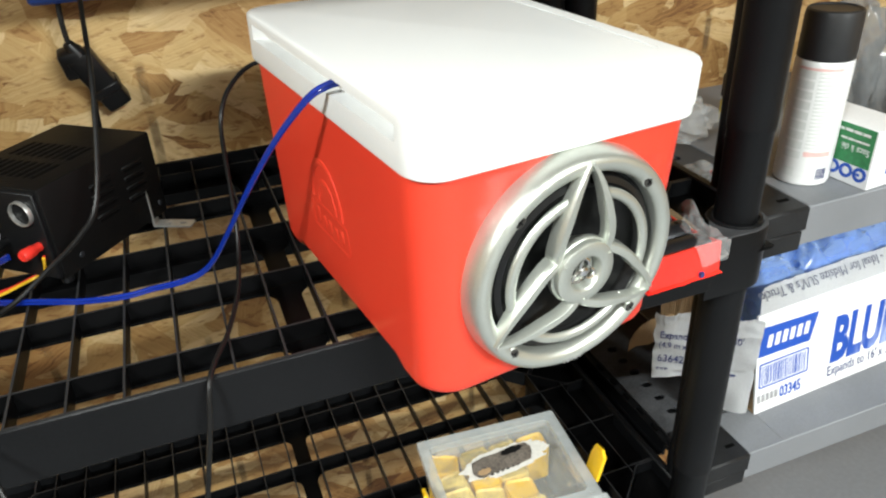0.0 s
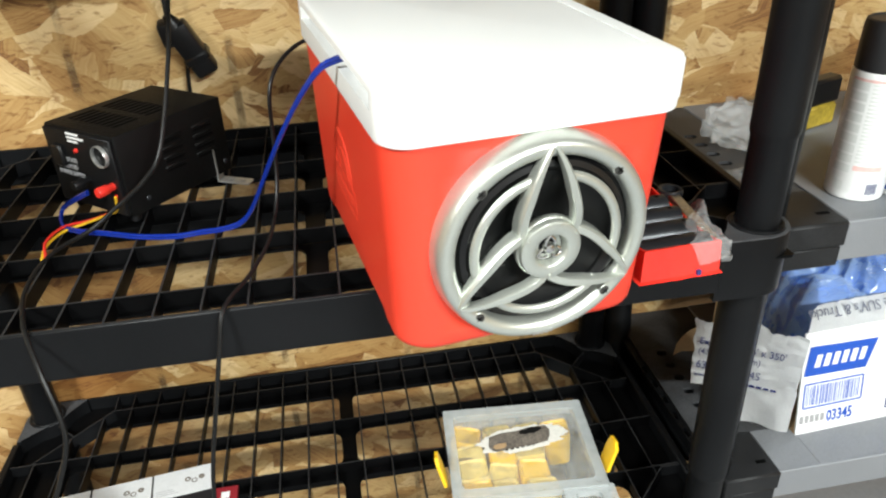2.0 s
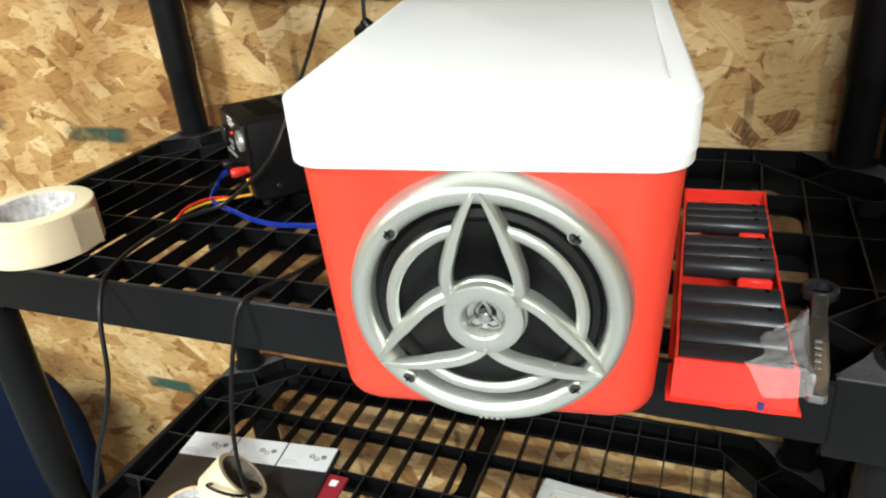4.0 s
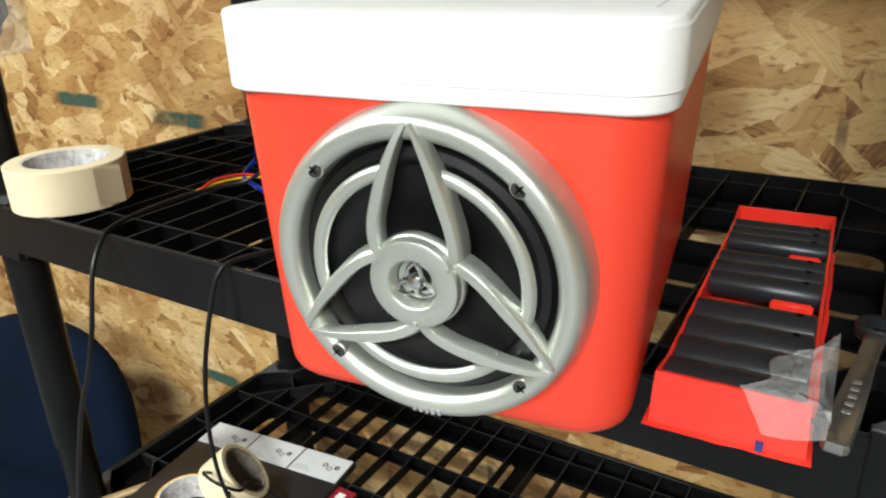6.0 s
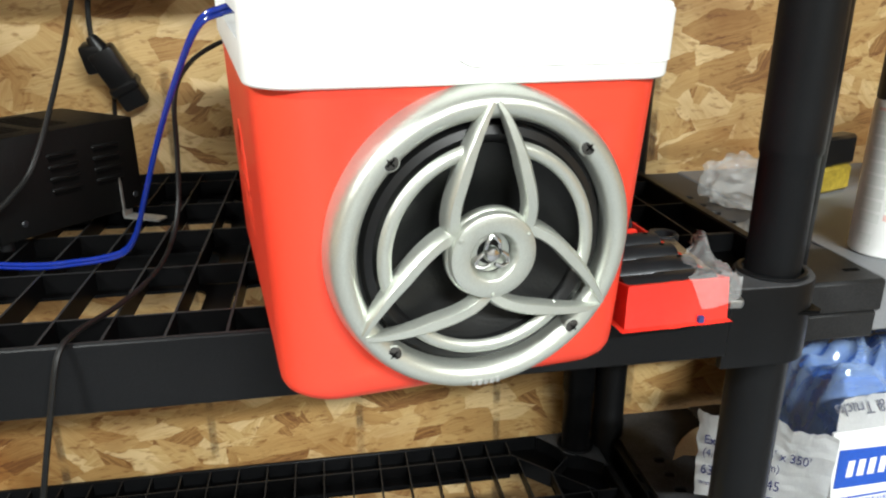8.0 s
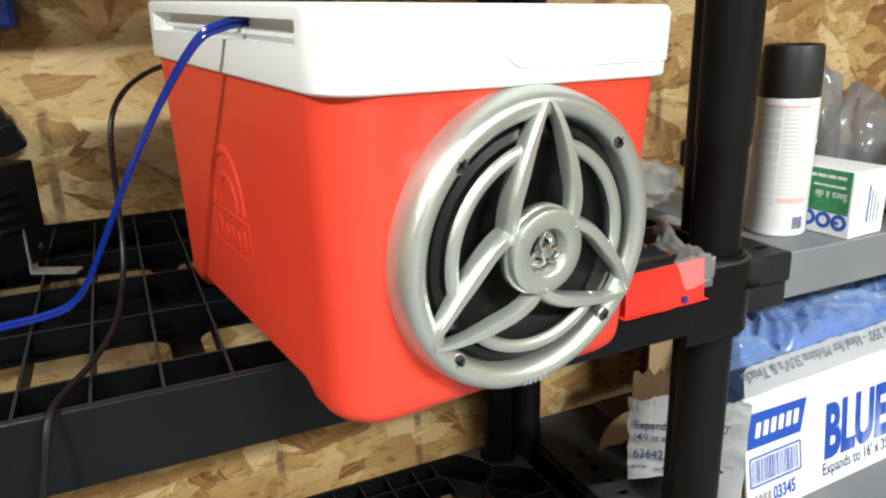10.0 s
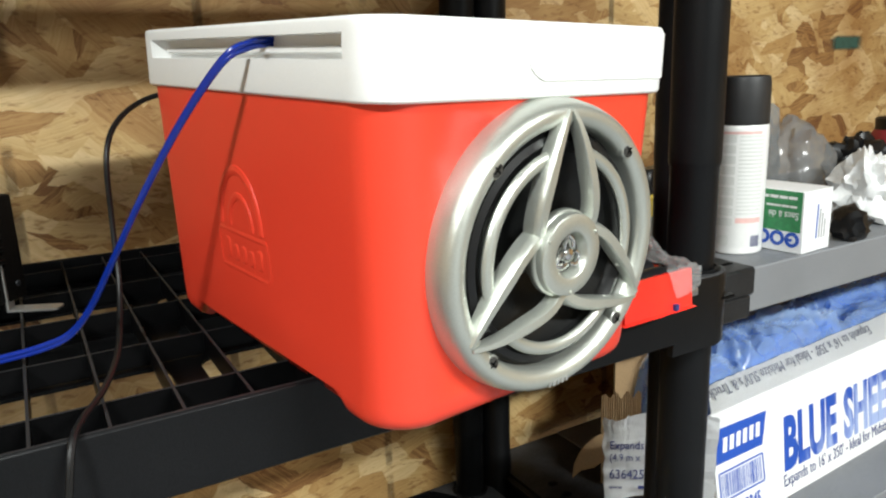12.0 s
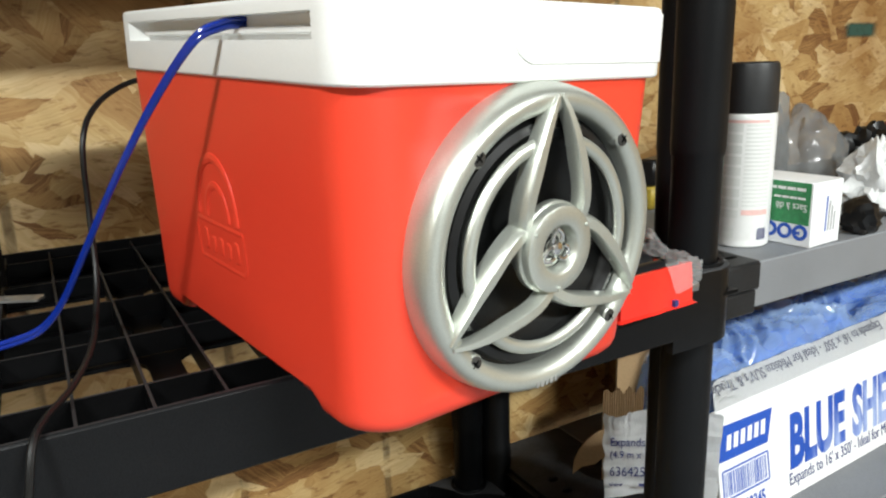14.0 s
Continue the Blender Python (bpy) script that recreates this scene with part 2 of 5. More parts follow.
def glare_print(name, start, run):
    """Blue print with a painted glare that grows streaky and pale along the words."""
    m = mat(name, (0.012, 0.075, 0.42), 0.45)
    nt = m.node_tree
    L, N = nt.links, nt.nodes
    tc, sep, mp, ns = N.new("ShaderNodeTexCoord"), N.new("ShaderNodeSeparateXYZ"), N.new("ShaderNodeMapping"), N.new("ShaderNodeTexNoise")
    L.new(tc.outputs["Object"], sep.inputs[0])
    mp.inputs["Rotation"].default_value, mp.inputs["Scale"].default_value = (0, 0, radians(18)), (60, 12, 1)
    L.new(tc.outputs["Object"], mp.inputs["Vector"])
    L.new(mp.outputs[0], ns.inputs["Vector"])
    ns.inputs["Scale"].default_value, ns.inputs["Detail"].default_value = 1.0, 3
    along, total, fade = N.new("ShaderNodeMath"), N.new("ShaderNodeMath"), N.new("ShaderNodeMapRange")
    along.operation, total.operation = "MULTIPLY_ADD", "MULTIPLY_ADD"
    L.new(sep.outputs[0], along.inputs[0])
    along.inputs[1].default_value, along.inputs[2].default_value = 1 / run, start
    L.new(ns.outputs["Fac"], total.inputs[0])
    total.inputs[1].default_value = 1.1
    L.new(along.outputs[0], total.inputs[2])
    low = N.new("ShaderNodeMath")
    low.operation, low.inputs[1].default_value = "MULTIPLY_ADD", -5.0
    L.new(sep.outputs[1], low.inputs[0])
    L.new(total.outputs[0], low.inputs[2])
    fade.interpolation_type = "SMOOTHSTEP"
    fade.inputs["From Min"].default_value, fade.inputs["From Max"].default_value, fade.inputs["To Max"].default_value = 0.50, 1.00, 0.72
    L.new(low.outputs[0], fade.inputs["Value"])
    mix = N.new("ShaderNodeMix")
    mix.data_type = "RGBA"
    L.new(fade.outputs["Result"], mix.inputs["Factor"])
    b = N["Principled BSDF"]
    L.new(b.inputs["Base Color"].links[0].from_socket, mix.inputs["A"])
    mix.inputs["B"].default_value = (0.46, 0.56, 0.80, 1)
    L.new(mix.outputs["Result"], b.inputs["Base Color"])
    return m


# Lamp glare on the glossy carton, put into the colour of the letters.
GLARE_BLUE = glare_print("glare_blue_print", -0.12, 0.36)
PALE_BLUE = glare_print("glare_pale_print", 0.34, 0.60)
BLUE_FILM = clear_mat("blue_film", (0.44, 0.62, 0.95), 0.06, 0.64, 12)
CLEAR_FILM = clear_mat("clear_film", (0.80, 0.82, 0.82), 0.10, 0.78)
THIN_FILM = clear_mat("thin_film", (0.74, 0.76, 0.76), 0.05, 0.74)
SMOKE_FILM = clear_mat("grey_film", (0.24, 0.25, 0.255), 0.12, 0.45)
BIN_CLEAR = clear_mat("clear_bin_plastic", (0.62, 0.64, 0.62), 0.14, 0.87, 10)
BIN_FROST = clear_mat("frosted_bin_plastic", (0.62, 0.64, 0.62), 0.26, 0.74)
BIN_RIM = clear_mat("cloudy_bin_plastic", (0.58, 0.62, 0.62), 0.24, 0.58, 8)
PALE_FILL = mat("pale_yellow_plastic", (0.74, 0.55, 0.13), 0.5, vary=0.22, mottle=60)
YELLOW = mat("yellow_plastic", (0.85, 0.52, 0.015), 0.35, vary=0.06)
RED_TRAY = mat("red_tray_plastic", (0.78, 0.035, 0.022), 0.22, vary=0.06)
GREEN_PRINT = mat("green_print", (0.03, 0.20, 0.07), 0.5, vary=0.25, mottle=30)
GREY_PRINT = mat("grey_print", (0.34, 0.34, 0.35), 0.6, vary=0.3, scale=1500)
FLAP_PRINT = mat("slate_print", (0.16, 0.17, 0.22), 0.6, vary=0.3, scale=1500)
PINK_PRINT = mat("pink_print", (0.72, 0.45, 0.42), 0.6)
CAN_PRINT = mat("pale_grey_print", (0.64, 0.65, 0.63), 0.6, vary=0.25, scale=2500)
CAN_WHITE = mat("white_can_lacquer", (0.74, 0.74, 0.73), 0.3, vary=0.03)
CAN_CAP = mat("black_cap_plastic", (0.014, 0.014, 0.015), 0.5, bump=0.1, vary=0.15)
NAVY = mat("navy_fabric", (0.0018, 0.0062, 0.0175), 0.9, bump=0.6, scale=1500, vary=0.3, spec=0.1)
ORANGE_TAPE = mat("orange_tape", (0.72, 0.40, 0.07), 0.6, vary=0.08)
TORN_BROWN = mat("torn_brown_paper", (0.13, 0.110, 0.090), 0.85, bump=0.4, scale=250, vary=0.4, mottle=60)
TORN_WHITE = mat("torn_white_paper", (0.66, 0.64, 0.58), 0.85, bump=0.3, vary=0.1)
DARK_RED = mat("dark_red_card", (0.22, 0.012, 0.02), 0.5)
BLUE_BOX = mat("blue_outlet_plastic", (0.012, 0.07, 0.42), 0.45)
GREEN_INK = ink_mat("green_ink", (0.045, 0.095, 0.070), 0.95, 14)
GREY_INK = ink_mat("grey_ink", (0.13, 0.095, 0.06), 0.46, 30)
CARD_SILVER = mat("silver_card", (0.55, 0.56, 0.57), 0.4, vary=0.08)
WOOD = mat("pale_wood", (0.50, 0.36, 0.20), 0.7, bump=0.3, scale=150, vary=0.2)
FOIL = clear_mat("tray_film", (0.66, 0.66, 0.66), 0.08, 0.78, 30)
# Paler greys for upward faces: dust together with sheen put into the colour.
BAR = mat("bar_dust_and_sheen", (0.020, 0.020, 0.021), 0.6, bump=0.2, scale=900, vary=0.4, spec=0.3)
DUST = mat("dusty_pale_resin", (0.046, 0.047, 0.050), 0.65, bump=0.3, scale=500, vary=0.5, mottle=25, spec=0.3)
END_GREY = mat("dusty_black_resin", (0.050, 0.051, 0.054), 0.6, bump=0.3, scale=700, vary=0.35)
DULL_CHROME = mat("dull_chrome", (0.30, 0.30, 0.29), 0.28, metal=0.85, vary=0.2, scale=500)
BLOCK = mat("dull_black_resin", (0.014, 0.0142, 0.015), 0.5, bump=0.3, scale=600, vary=0.5, mottle=18, spec=0.25)
SCREW = mat("dark_screw", (0.045, 0.043, 0.04), 0.5, metal=0.4)


# ======== helpers for meshes ========
def finish(name, bm, material, smooth=True):
    bmesh.ops.recalc_face_normals(bm, faces=bm.faces)
    me = bpy.data.meshes.new(name)
    bm.to_mesh(me)
    bm.free()
    me.materials.append(material)
    if smooth:
        me.shade_smooth()
        me.set_sharp_from_angle(angle=radians(38))
    return me


def part(name, bm, material, parent=None, label="", smooth=True):
    ob = new(name, finish(name, bm, material, smooth))
    ob.parent = parent
    if label:
        tagged(ob, label)
    return ob


def pale_top(mesh, material=None, up=0.9):
    """Gives upward faces a paler material: dust, plus the tops' sheen painted in."""
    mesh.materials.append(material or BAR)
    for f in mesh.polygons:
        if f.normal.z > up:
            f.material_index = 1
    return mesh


def share(name, mesh, parent, m):
    ob = new(name, mesh)
    ob.parent = parent
    ob.matrix_basis = m
    return ob


def thing(name, m, label, category, group="", kind=""):
    ob = new(name)
    ob.matrix_world = m
    return tagged(ob, label, category, group, kind)


def add_box(bm, x0, x1, y0, y1, z0, z1, bevel=0.0, m=None, seg=1):
    r = bmesh.ops.create_cube(bm, size=1.0, matrix=Matrix.Translation(((x0 + x1) / 2, (y0 + y1) / 2, (z0 + z1) / 2)) @ Matrix.Diagonal((x1 - x0, y1 - y0, z1 - z0, 1)))
    vs = r["verts"]
    if bevel:
        es = list({e for v in vs for e in v.link_edges})
        q = bmesh.ops.bevel(bm, geom=es, offset=bevel, segments=seg, affect="EDGES", profile=0.5)
        vs = list({v for f in q["faces"] for v in f.verts} | {v for v in vs if v.is_valid})
    if m is not None:
        bmesh.ops.transform(bm, matrix=m, verts=vs)
    return bm


def box(*a, **k):
    return add_box(bmesh.new(), *a, **k)


def add_ring_faces(bm, a, b):
    n = len(a)
    for i in range(n):
        bm.faces.new((a[i], a[(i + 1) % n], b[(i + 1) % n], b[i]))


def lathe(profile, steps=48, bm=None, closed=False, m=None):
    """Turns (radius, height) pairs about z."""
    bm = bm or bmesh.new()
    rings = []
    for r, z in profile:
        if r < 1e-6:
            v = bm.verts.new((m @ Vector((0, 0, z))) if m else (0, 0, z))
            rings.append([v])
        else:
            ring = []
            for i in range(steps):
                p = Vector((r * math.cos(2 * math.pi * i / steps), r * math.sin(2 * math.pi * i / steps), z))
                ring.append(bm.verts.new(m @ p if m else p))
            rings.append(ring)
    pairs = list(zip(rings, rings[1:])) + ([(rings[-1], rings[0])] if closed else [])
    for a, b in pairs:
        if len(a) == 1 and len(b) == 1:
            continue
        if len(a) == 1:
            for i in range(steps):
                bm.faces.new((a[0], b[i], b[(i + 1) % steps]))
        elif len(b) == 1:
            for i in range(steps):
                bm.faces.new((a[i], a[(i + 1) % steps], b[0]))
        else:
            add_ring_faces(bm, a, b)
    return bm


def spline(points, per=8):
    """A smooth line through points (Catmull-Rom)."""
    pts = [Vector(p) for p in points]
    pts = [pts[0] * 2 - pts[1], *pts, pts[-1] * 2 - pts[-2]]
    out = []
    for i in range(1, len(pts) - 2):
        a, b, c, d = pts[i - 1:i + 3]
        for k in range(per):
            t = k / per
            out.append(0.5 * ((2 * b) + (c - a) * t + (2 * a - 5 * b + 4 * c - d) * t * t + (3 * b - a - 3 * c + d) * t ** 3))
    out.append(pts[-2])
    return out


def sweep(points, radius, sides=8, per=8, bm=None, flat=1.0, smooth_line=True, up=(0, 0, 1)):
    """A tube along a smooth line; radius may be a list, one for each point of the line."""
    bm = bm or bmesh.new()
    line = spline(points, per) if smooth_line else [Vector(p) for p in points]
    n = len(line)
    last, rings = None, []
    for i, p in enumerate(line):
        d = (line[min(i + 1, n - 1)] - line[max(i - 1, 0)]).normalized()
        if last is None:
            side = d.cross(Vector(up))
            if side.length < 0.05:
                side = d.cross(Vector((1, 0, 0)))
            last = side.normalized()
        side = (last - d * last.dot(d)).normalized()
        last = side
        other = d.cross(side)
        r = radius[min(len(radius) - 1, int(i * len(radius) / n))] if isinstance(radius, (list, tuple)) else radius
        rings.append([bm.verts.new(p + r * (math.cos(2 * math.pi * k / sides) * side + flat * math.sin(2 * math.pi * k / sides) * other)) for k in range(sides)])
    for a, b in zip(rings, rings[1:]):
        add_ring_faces(bm, a, b)
    bm.faces.new(rings[0])
    bm.faces.new(rings[-1])
    return bm


def rounded(w0, w1, d0, d1, r, seg=6):
    """The outline of a rectangle from w0 to w1 and d0 to d1 with round corners."""
    pts = []
    for cx, cy, a in ((w1 - r, d0 + r, -90), (w1 - r, d1 - r, 0), (w0 + r, d1 - r, 90), (w0 + r, d0 + r, 180)):
        for k in range(seg + 1):
            t = radians(a + 90 * k / seg)
            pts.append((cx + r * math.cos(t), cy + r * math.sin(t)))
    return pts


def loft(sections, bm=None, cap=True, m=None):
    """A skin over outlines at heights: (z, outline) pairs with equal counts."""
    bm = bm or bmesh.new()
    rings = [[bm.verts.new((m @ Vector((x, y, z))) if m else (x, y, z)) for x, y in o] for z, o in sections]
    for a, b in zip(rings, rings[1:]):
        add_ring_faces(bm, a, b)
    if cap:
        bm.faces.new(rings[0])
        bm.faces.new(rings[-1])
    return bm


def prism(outline, z0, z1, bevel=0.0, bm=None, seg=2):
    own = bm is None
    bm = loft([(z0, outline), (z1, outline)], bm)
    if bevel and own:
        es = [e for e in bm.edges if abs(e.verts[0].co.z - e.verts[1].co.z) < 1e-6]
        bmesh.ops.bevel(bm, geom=es, offset=bevel, segments=seg, affect="EDGES", profile=0.5)
    return bm


def plate_with_holes(x0, x1, y0, y1, z0, z1, holes, r=0.02):
    """A plate with round-cornered openings right through it; holes: (x0, x1, y0, y1)."""
    bm = bmesh.new()
    edges = []
    for o in [rounded(x0, x1, y0, y1, 0.002, 1)] + [rounded(a, b, c, d, r, 4) for a, b, c, d in holes]:
        vs = [bm.verts.new((x, y, z0)) for x, y in o]
        edges += [bm.edges.new((vs[i], vs[(i + 1) % len(vs)])) for i in range(len(vs))]
    fill = bmesh.ops.triangle_fill(bm, use_beauty=True, use_dissolve=False, edges=edges)
    faces = [f for f in fill["geom"] if isinstance(f, bmesh.types.BMFace)]
    ex = bmesh.ops.extrude_face_region(bm, geom=faces)
    bmesh.ops.translate(bm, vec=(0, 0, z1 - z0), verts=[v for v in ex["geom"] if isinstance(v, bmesh.types.BMVert)])
    return bm


def rot_to(u, v, origin):
    """A frame whose x runs along u, y along v and z out of both."""
    u, v = Vector(u).normalized(), Vector(v).normalized()
    n = u.cross(v).normalized()
    v = n.cross(u)
    return Matrix.Translation(origin) @ Matrix((u, v, n)).transposed().to_4x4()


def lettering(name, body, size, material, parent, m, squash=1.0, thick=0.0003, shear=0.0, bold=0.0):
    """Words as a thin mesh, lying in the x, y plane of m."""
    cu = bpy.data.curves.new(name, "FONT")
    cu.body, cu.size, cu.extrude, cu.shear, cu.resolution_u, cu.offset = body, size, thick, shear, 3, bold
    tmp = new("tmp", cu)
    dg = bpy.context.evaluated_depsgraph_get()
    me = bpy.data.meshes.new_from_object(tmp.evaluated_get(dg))
    bpy.data.objects.remove(tmp)
    me.name = name
    me.materials.clear()
    me.materials.append(material)
    me.transform(Matrix.Diagonal((squash, 1, 1, 1)))
    ob = new(name, me)
    ob.parent = parent
    ob.matrix_basis = m
    return ob


def crumple(rx, ry, rz, seed, rough=0.35, freq=2.6, sub=4, flat=-0.72):
    """A crumpled bag: a ball with sharp folds, flat below."""
    bm = bmesh.new()
    bmesh.ops.create_icosphere(bm, subdivisions=sub, radius=1.0)
    off = Vector((seed * 7.3, seed * 3.1, seed * 5.7))
    for v in bm.verts:
        d = v.co.normalized()
        k = 1.0 + rough * (abs(noise.noise(d * freq + off)) * 1.6 - 0.35) + rough * 0.5 * abs(noise.noise(d * freq * 2.7 + off)) + 0.25 * rough * noise.noise(d * freq * 6 + off)
        p = d * k
        p.z = max(p.z, flat)
        v.co = Vector((p.x * rx, p.y * ry, (p.z - flat) * rz))
    return bm


def sheet(points_u, points_v, fn, thick=0.0):
    """A sheet over a grid; fn(u, v) gives the place."""
    bm = bmesh.new()
    g = [[bm.verts.new(fn(i / points_u, j / points_v)) for j in range(points_v + 1)] for i in range(points_u + 1)]
    for i in range(points_u):
        for j in range(points_v):
            bm.faces.new((g[i][j], g[i + 1][j], g[i + 1][j + 1], g[i][j + 1]))
    if thick:
        bmesh.ops.solidify(bm, geom=list(bm.faces), thickness=thick)
    return bm


# ======== the room ========
WALL_Y = 0.625
part("wall_north", box(-3.2, 3.2, WALL_Y, WALL_Y + 0.1, 0.0, 2.5), OSB, smooth=False)
tagged(bpy.data.objects["wall_north"], "bare oriented strand board wall with long tan flakes", "wall", kind="structure")
tagged(part("floor", box(-3.2, 3.2, -4.0, WALL_Y + 0.1, -0.1, 0.0), CONCRETE, smooth=False), "grey concrete garage floor", "floor", kind="structure")
tagged(part("ceiling", box(-3.2, 3.2, -4.0, WALL_Y + 0.1, 2.5, 2.6), PAINTED, smooth=False), "pale painted board ceiling", "ceiling", kind="structure")
tagged(part("wall_west", box(-3.3, -3.2, -4.0, WALL_Y + 0.1, 0.0, 2.5), OSB, smooth=False), "bare oriented strand board side wall", "wall", kind="structure")
tagged(part("wall_east", box(3.2, 3.3, -4.0, WALL_Y + 0.1, 0.0, 2.5), OSB, smooth=False), "bare oriented strand board side wall", "wall", kind="structure")
tagged(part("wall_south", box(-3.2, 3.2, -4.1, -4.0, 0.0, 2.5), PAINTED, smooth=False), "pale painted board wall", "wall", kind="structure")


# printed and pencilled lines on the board
def wall_ink(name, x0, x1, z0, z1, material, label):
    ob = part(name, box(x0, x1, WALL_Y - 0.0008, WALL_Y + 0.001, z0, z1), material, bpy.data.objects["wall_north"], label, smooth=False)
    return ob


for x in (-0.517, -0.293, -0.065, 0.16, 0.39, 0.62):
    z = 0.05
    k = 0
    while z < 1.9:
        n = 0.10 + 0.05 * noise.noise(Vector((x * 9, z * 5, 0)))
        if (k * 7 + int(x * 100)) % 5:
            wall_ink("stud_line", x - 0.0075, x + 0.0075, z, z + n * 1.05, GREY_INK, "")
        z += n
        k += 1
for x0, x1, z in ((-1.385, -1.215, 0.99), (-1.065, -0.90, 0.974), (-1.05, -0.91, 0.386), (-0.93, -0.80, 0.36), (1.25, 1.36, 1.236)):
    wall_ink("green_mark", x0 - 0.01, x1 + 0.01, z - 0.018, z + 0.018, GREEN_INK, "faded green stamp")

# ======== shelving unit of black resin ========
SX0, SX1, SY0, SY1 = -0.742, 0.322, 0.103, 0.612
POSTS = [(0.281, 0.1426), (-0.702, 0.1426), (0.281, 0.574), (-0.702, 0.574)]
RAIL_H = 0.054
BARS_Y = (0.155, 0.257, 0.363, 0.463, 0.570)
PITCH = 0.0437
MID = -0.191


def resin_shelf(unit, top):
    """One moulded shelf: rails round the edge, a grid of thin bars over a pan with round-cornered openings, corner sockets."""
    sh = new("shelf")
    sh.parent = unit
    lo = top - RAIL_H
    c, t = 0.097, 0.006
    pale_top(part("front_rail", box(SX0 + c, SX1 - c, SY0, SY0 + t, lo, top + 0.002, bevel=0.0018), BLACK, sh).data)
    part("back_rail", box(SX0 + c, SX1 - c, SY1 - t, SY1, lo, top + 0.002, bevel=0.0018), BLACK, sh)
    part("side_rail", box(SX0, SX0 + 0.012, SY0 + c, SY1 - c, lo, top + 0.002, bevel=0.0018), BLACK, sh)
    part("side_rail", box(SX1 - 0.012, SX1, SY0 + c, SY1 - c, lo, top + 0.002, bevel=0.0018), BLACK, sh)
    cross = pale_top(finish("cross_bar", box(-0.0010, 0.0010, SY0 + t, SY1 - t, -0.020, -0.001), GRID, False))
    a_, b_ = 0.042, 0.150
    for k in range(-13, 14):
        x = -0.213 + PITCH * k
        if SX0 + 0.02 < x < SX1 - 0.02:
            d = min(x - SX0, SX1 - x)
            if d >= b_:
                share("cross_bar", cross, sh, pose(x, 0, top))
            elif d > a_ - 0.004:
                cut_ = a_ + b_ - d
                pale_top(part("cross_bar", box(x - 0.0010, x + 0.0010, SY0 + cut_, SY1 - cut_, top - 0.020, top - 0.001), GRID, sh, smooth=False).data)
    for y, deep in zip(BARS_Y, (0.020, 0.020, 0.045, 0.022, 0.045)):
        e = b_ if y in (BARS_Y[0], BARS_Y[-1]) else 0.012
        pale_top(part("long_bar", box(SX0 + e, SX1 - e, y - 0.0012, y + 0.0012, top - deep, top - 0.0015), GRID, sh, smooth=False).data)
    holes = []
    for a, b in ((SX0 + 0.10, MID - 0.012), (MID + 0.012, SX1 - 0.10)):
        for p, q in ((0.112, 0.150), (0.162, 0.250), (0.264, 0.350), (0.376, 0.456), (0.470, 0.550)):
            holes.append((a, b, p, q))
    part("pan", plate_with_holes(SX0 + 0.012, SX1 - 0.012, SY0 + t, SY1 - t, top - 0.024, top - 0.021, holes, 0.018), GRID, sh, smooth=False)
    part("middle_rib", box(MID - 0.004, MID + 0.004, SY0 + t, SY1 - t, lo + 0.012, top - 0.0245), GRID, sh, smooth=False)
    for px, py in POSTS:
        sx, sy = (1 if px > MID else -1), (1 if py > 0.3 else -1)
        ex, ey = (SX1 if sx > 0 else SX0), (SY1 if sy > 0 else SY0)
        # a sleeve close round the post, with short webs that curve into the two rails
        e, q = 0.0345, 0.0575
        plan = [(-q, e)] + [(e * math.sin(radians(a)), e * math.cos(radians(a))) for a in range(0, 91, 15)] + [(e, -q), (0.027, -q), (0.019, -0.046), (0.006, -0.0355), (-0.0100, -0.0300), (-0.0225, -0.0225), (-0.0300, -0.0100), (-0.0355, 0.006), (-0.046, 0.019), (-q, 0.027)]
        bm = prism([(px + sx * u, py + sy * v) for u, v in plan], lo - 0.015 if sy < 0 else lo - 0.010, top + 0.004, 0.002)
        pale_top(part("corner_socket", bm, BLACK, sh).data, DUST, 0.5)
        part("socket_collar", lathe([(0.0250, top + 0.002), (0.0295, top + 0.002), (0.0295, top + 0.005), (0.0280, top + 0.0065), (0.0250, top + 0.0065)], 40, closed=True, m=Matrix.Translation((px, py, 0))), BLACK, sh)
        # slanting bar that closes the grid at the corner
        a, b = Vector((ex - sx * 0.150, ey - sy * 0.042, 0)), Vector((ex - sx * 0.042, ey - sy * 0.150, 0))
        d = (b - a)
        ang = math.degrees(math.atan2(d.y, d.x))
        pale_top(part("corner_bar", box(0, d.length, -0.0011, 0.0011, top - 0.03, top - 0.001, m=Matrix.Translation(a) @ pose(0, 0, 0, 0, 0, ang)), BLACK, sh, smooth=False).data)
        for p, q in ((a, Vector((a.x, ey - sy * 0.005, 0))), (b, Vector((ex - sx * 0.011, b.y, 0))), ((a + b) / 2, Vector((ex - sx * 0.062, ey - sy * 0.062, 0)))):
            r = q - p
            pale_top(part("stay_bar", box(0, r.length, -0.0010, 0.0010, top - 0.02, top - 0.0012, m=Matrix.Translation(p) @ pose(0, 0, 0, 0, 0, math.degrees(math.atan2(r.y, r.x)))), BLACK, sh, smooth=False).data)
    return sh


unit = thing("shelving_unit", pose(0, 0, 0), "black resin shelving unit with open grid shelves and round posts", "shelving unit")
# HIGH_TOP is an unseen shelf, set one spacing up to shade the wall.
SHELF_TOP, LOW_TOP, HIGH_TOP = 1.002, 0.527, 1.477
for top in (SHELF_TOP, LOW_TOP, HIGH_TOP):
    resin_shelf(unit, top)
PR = 0.0248
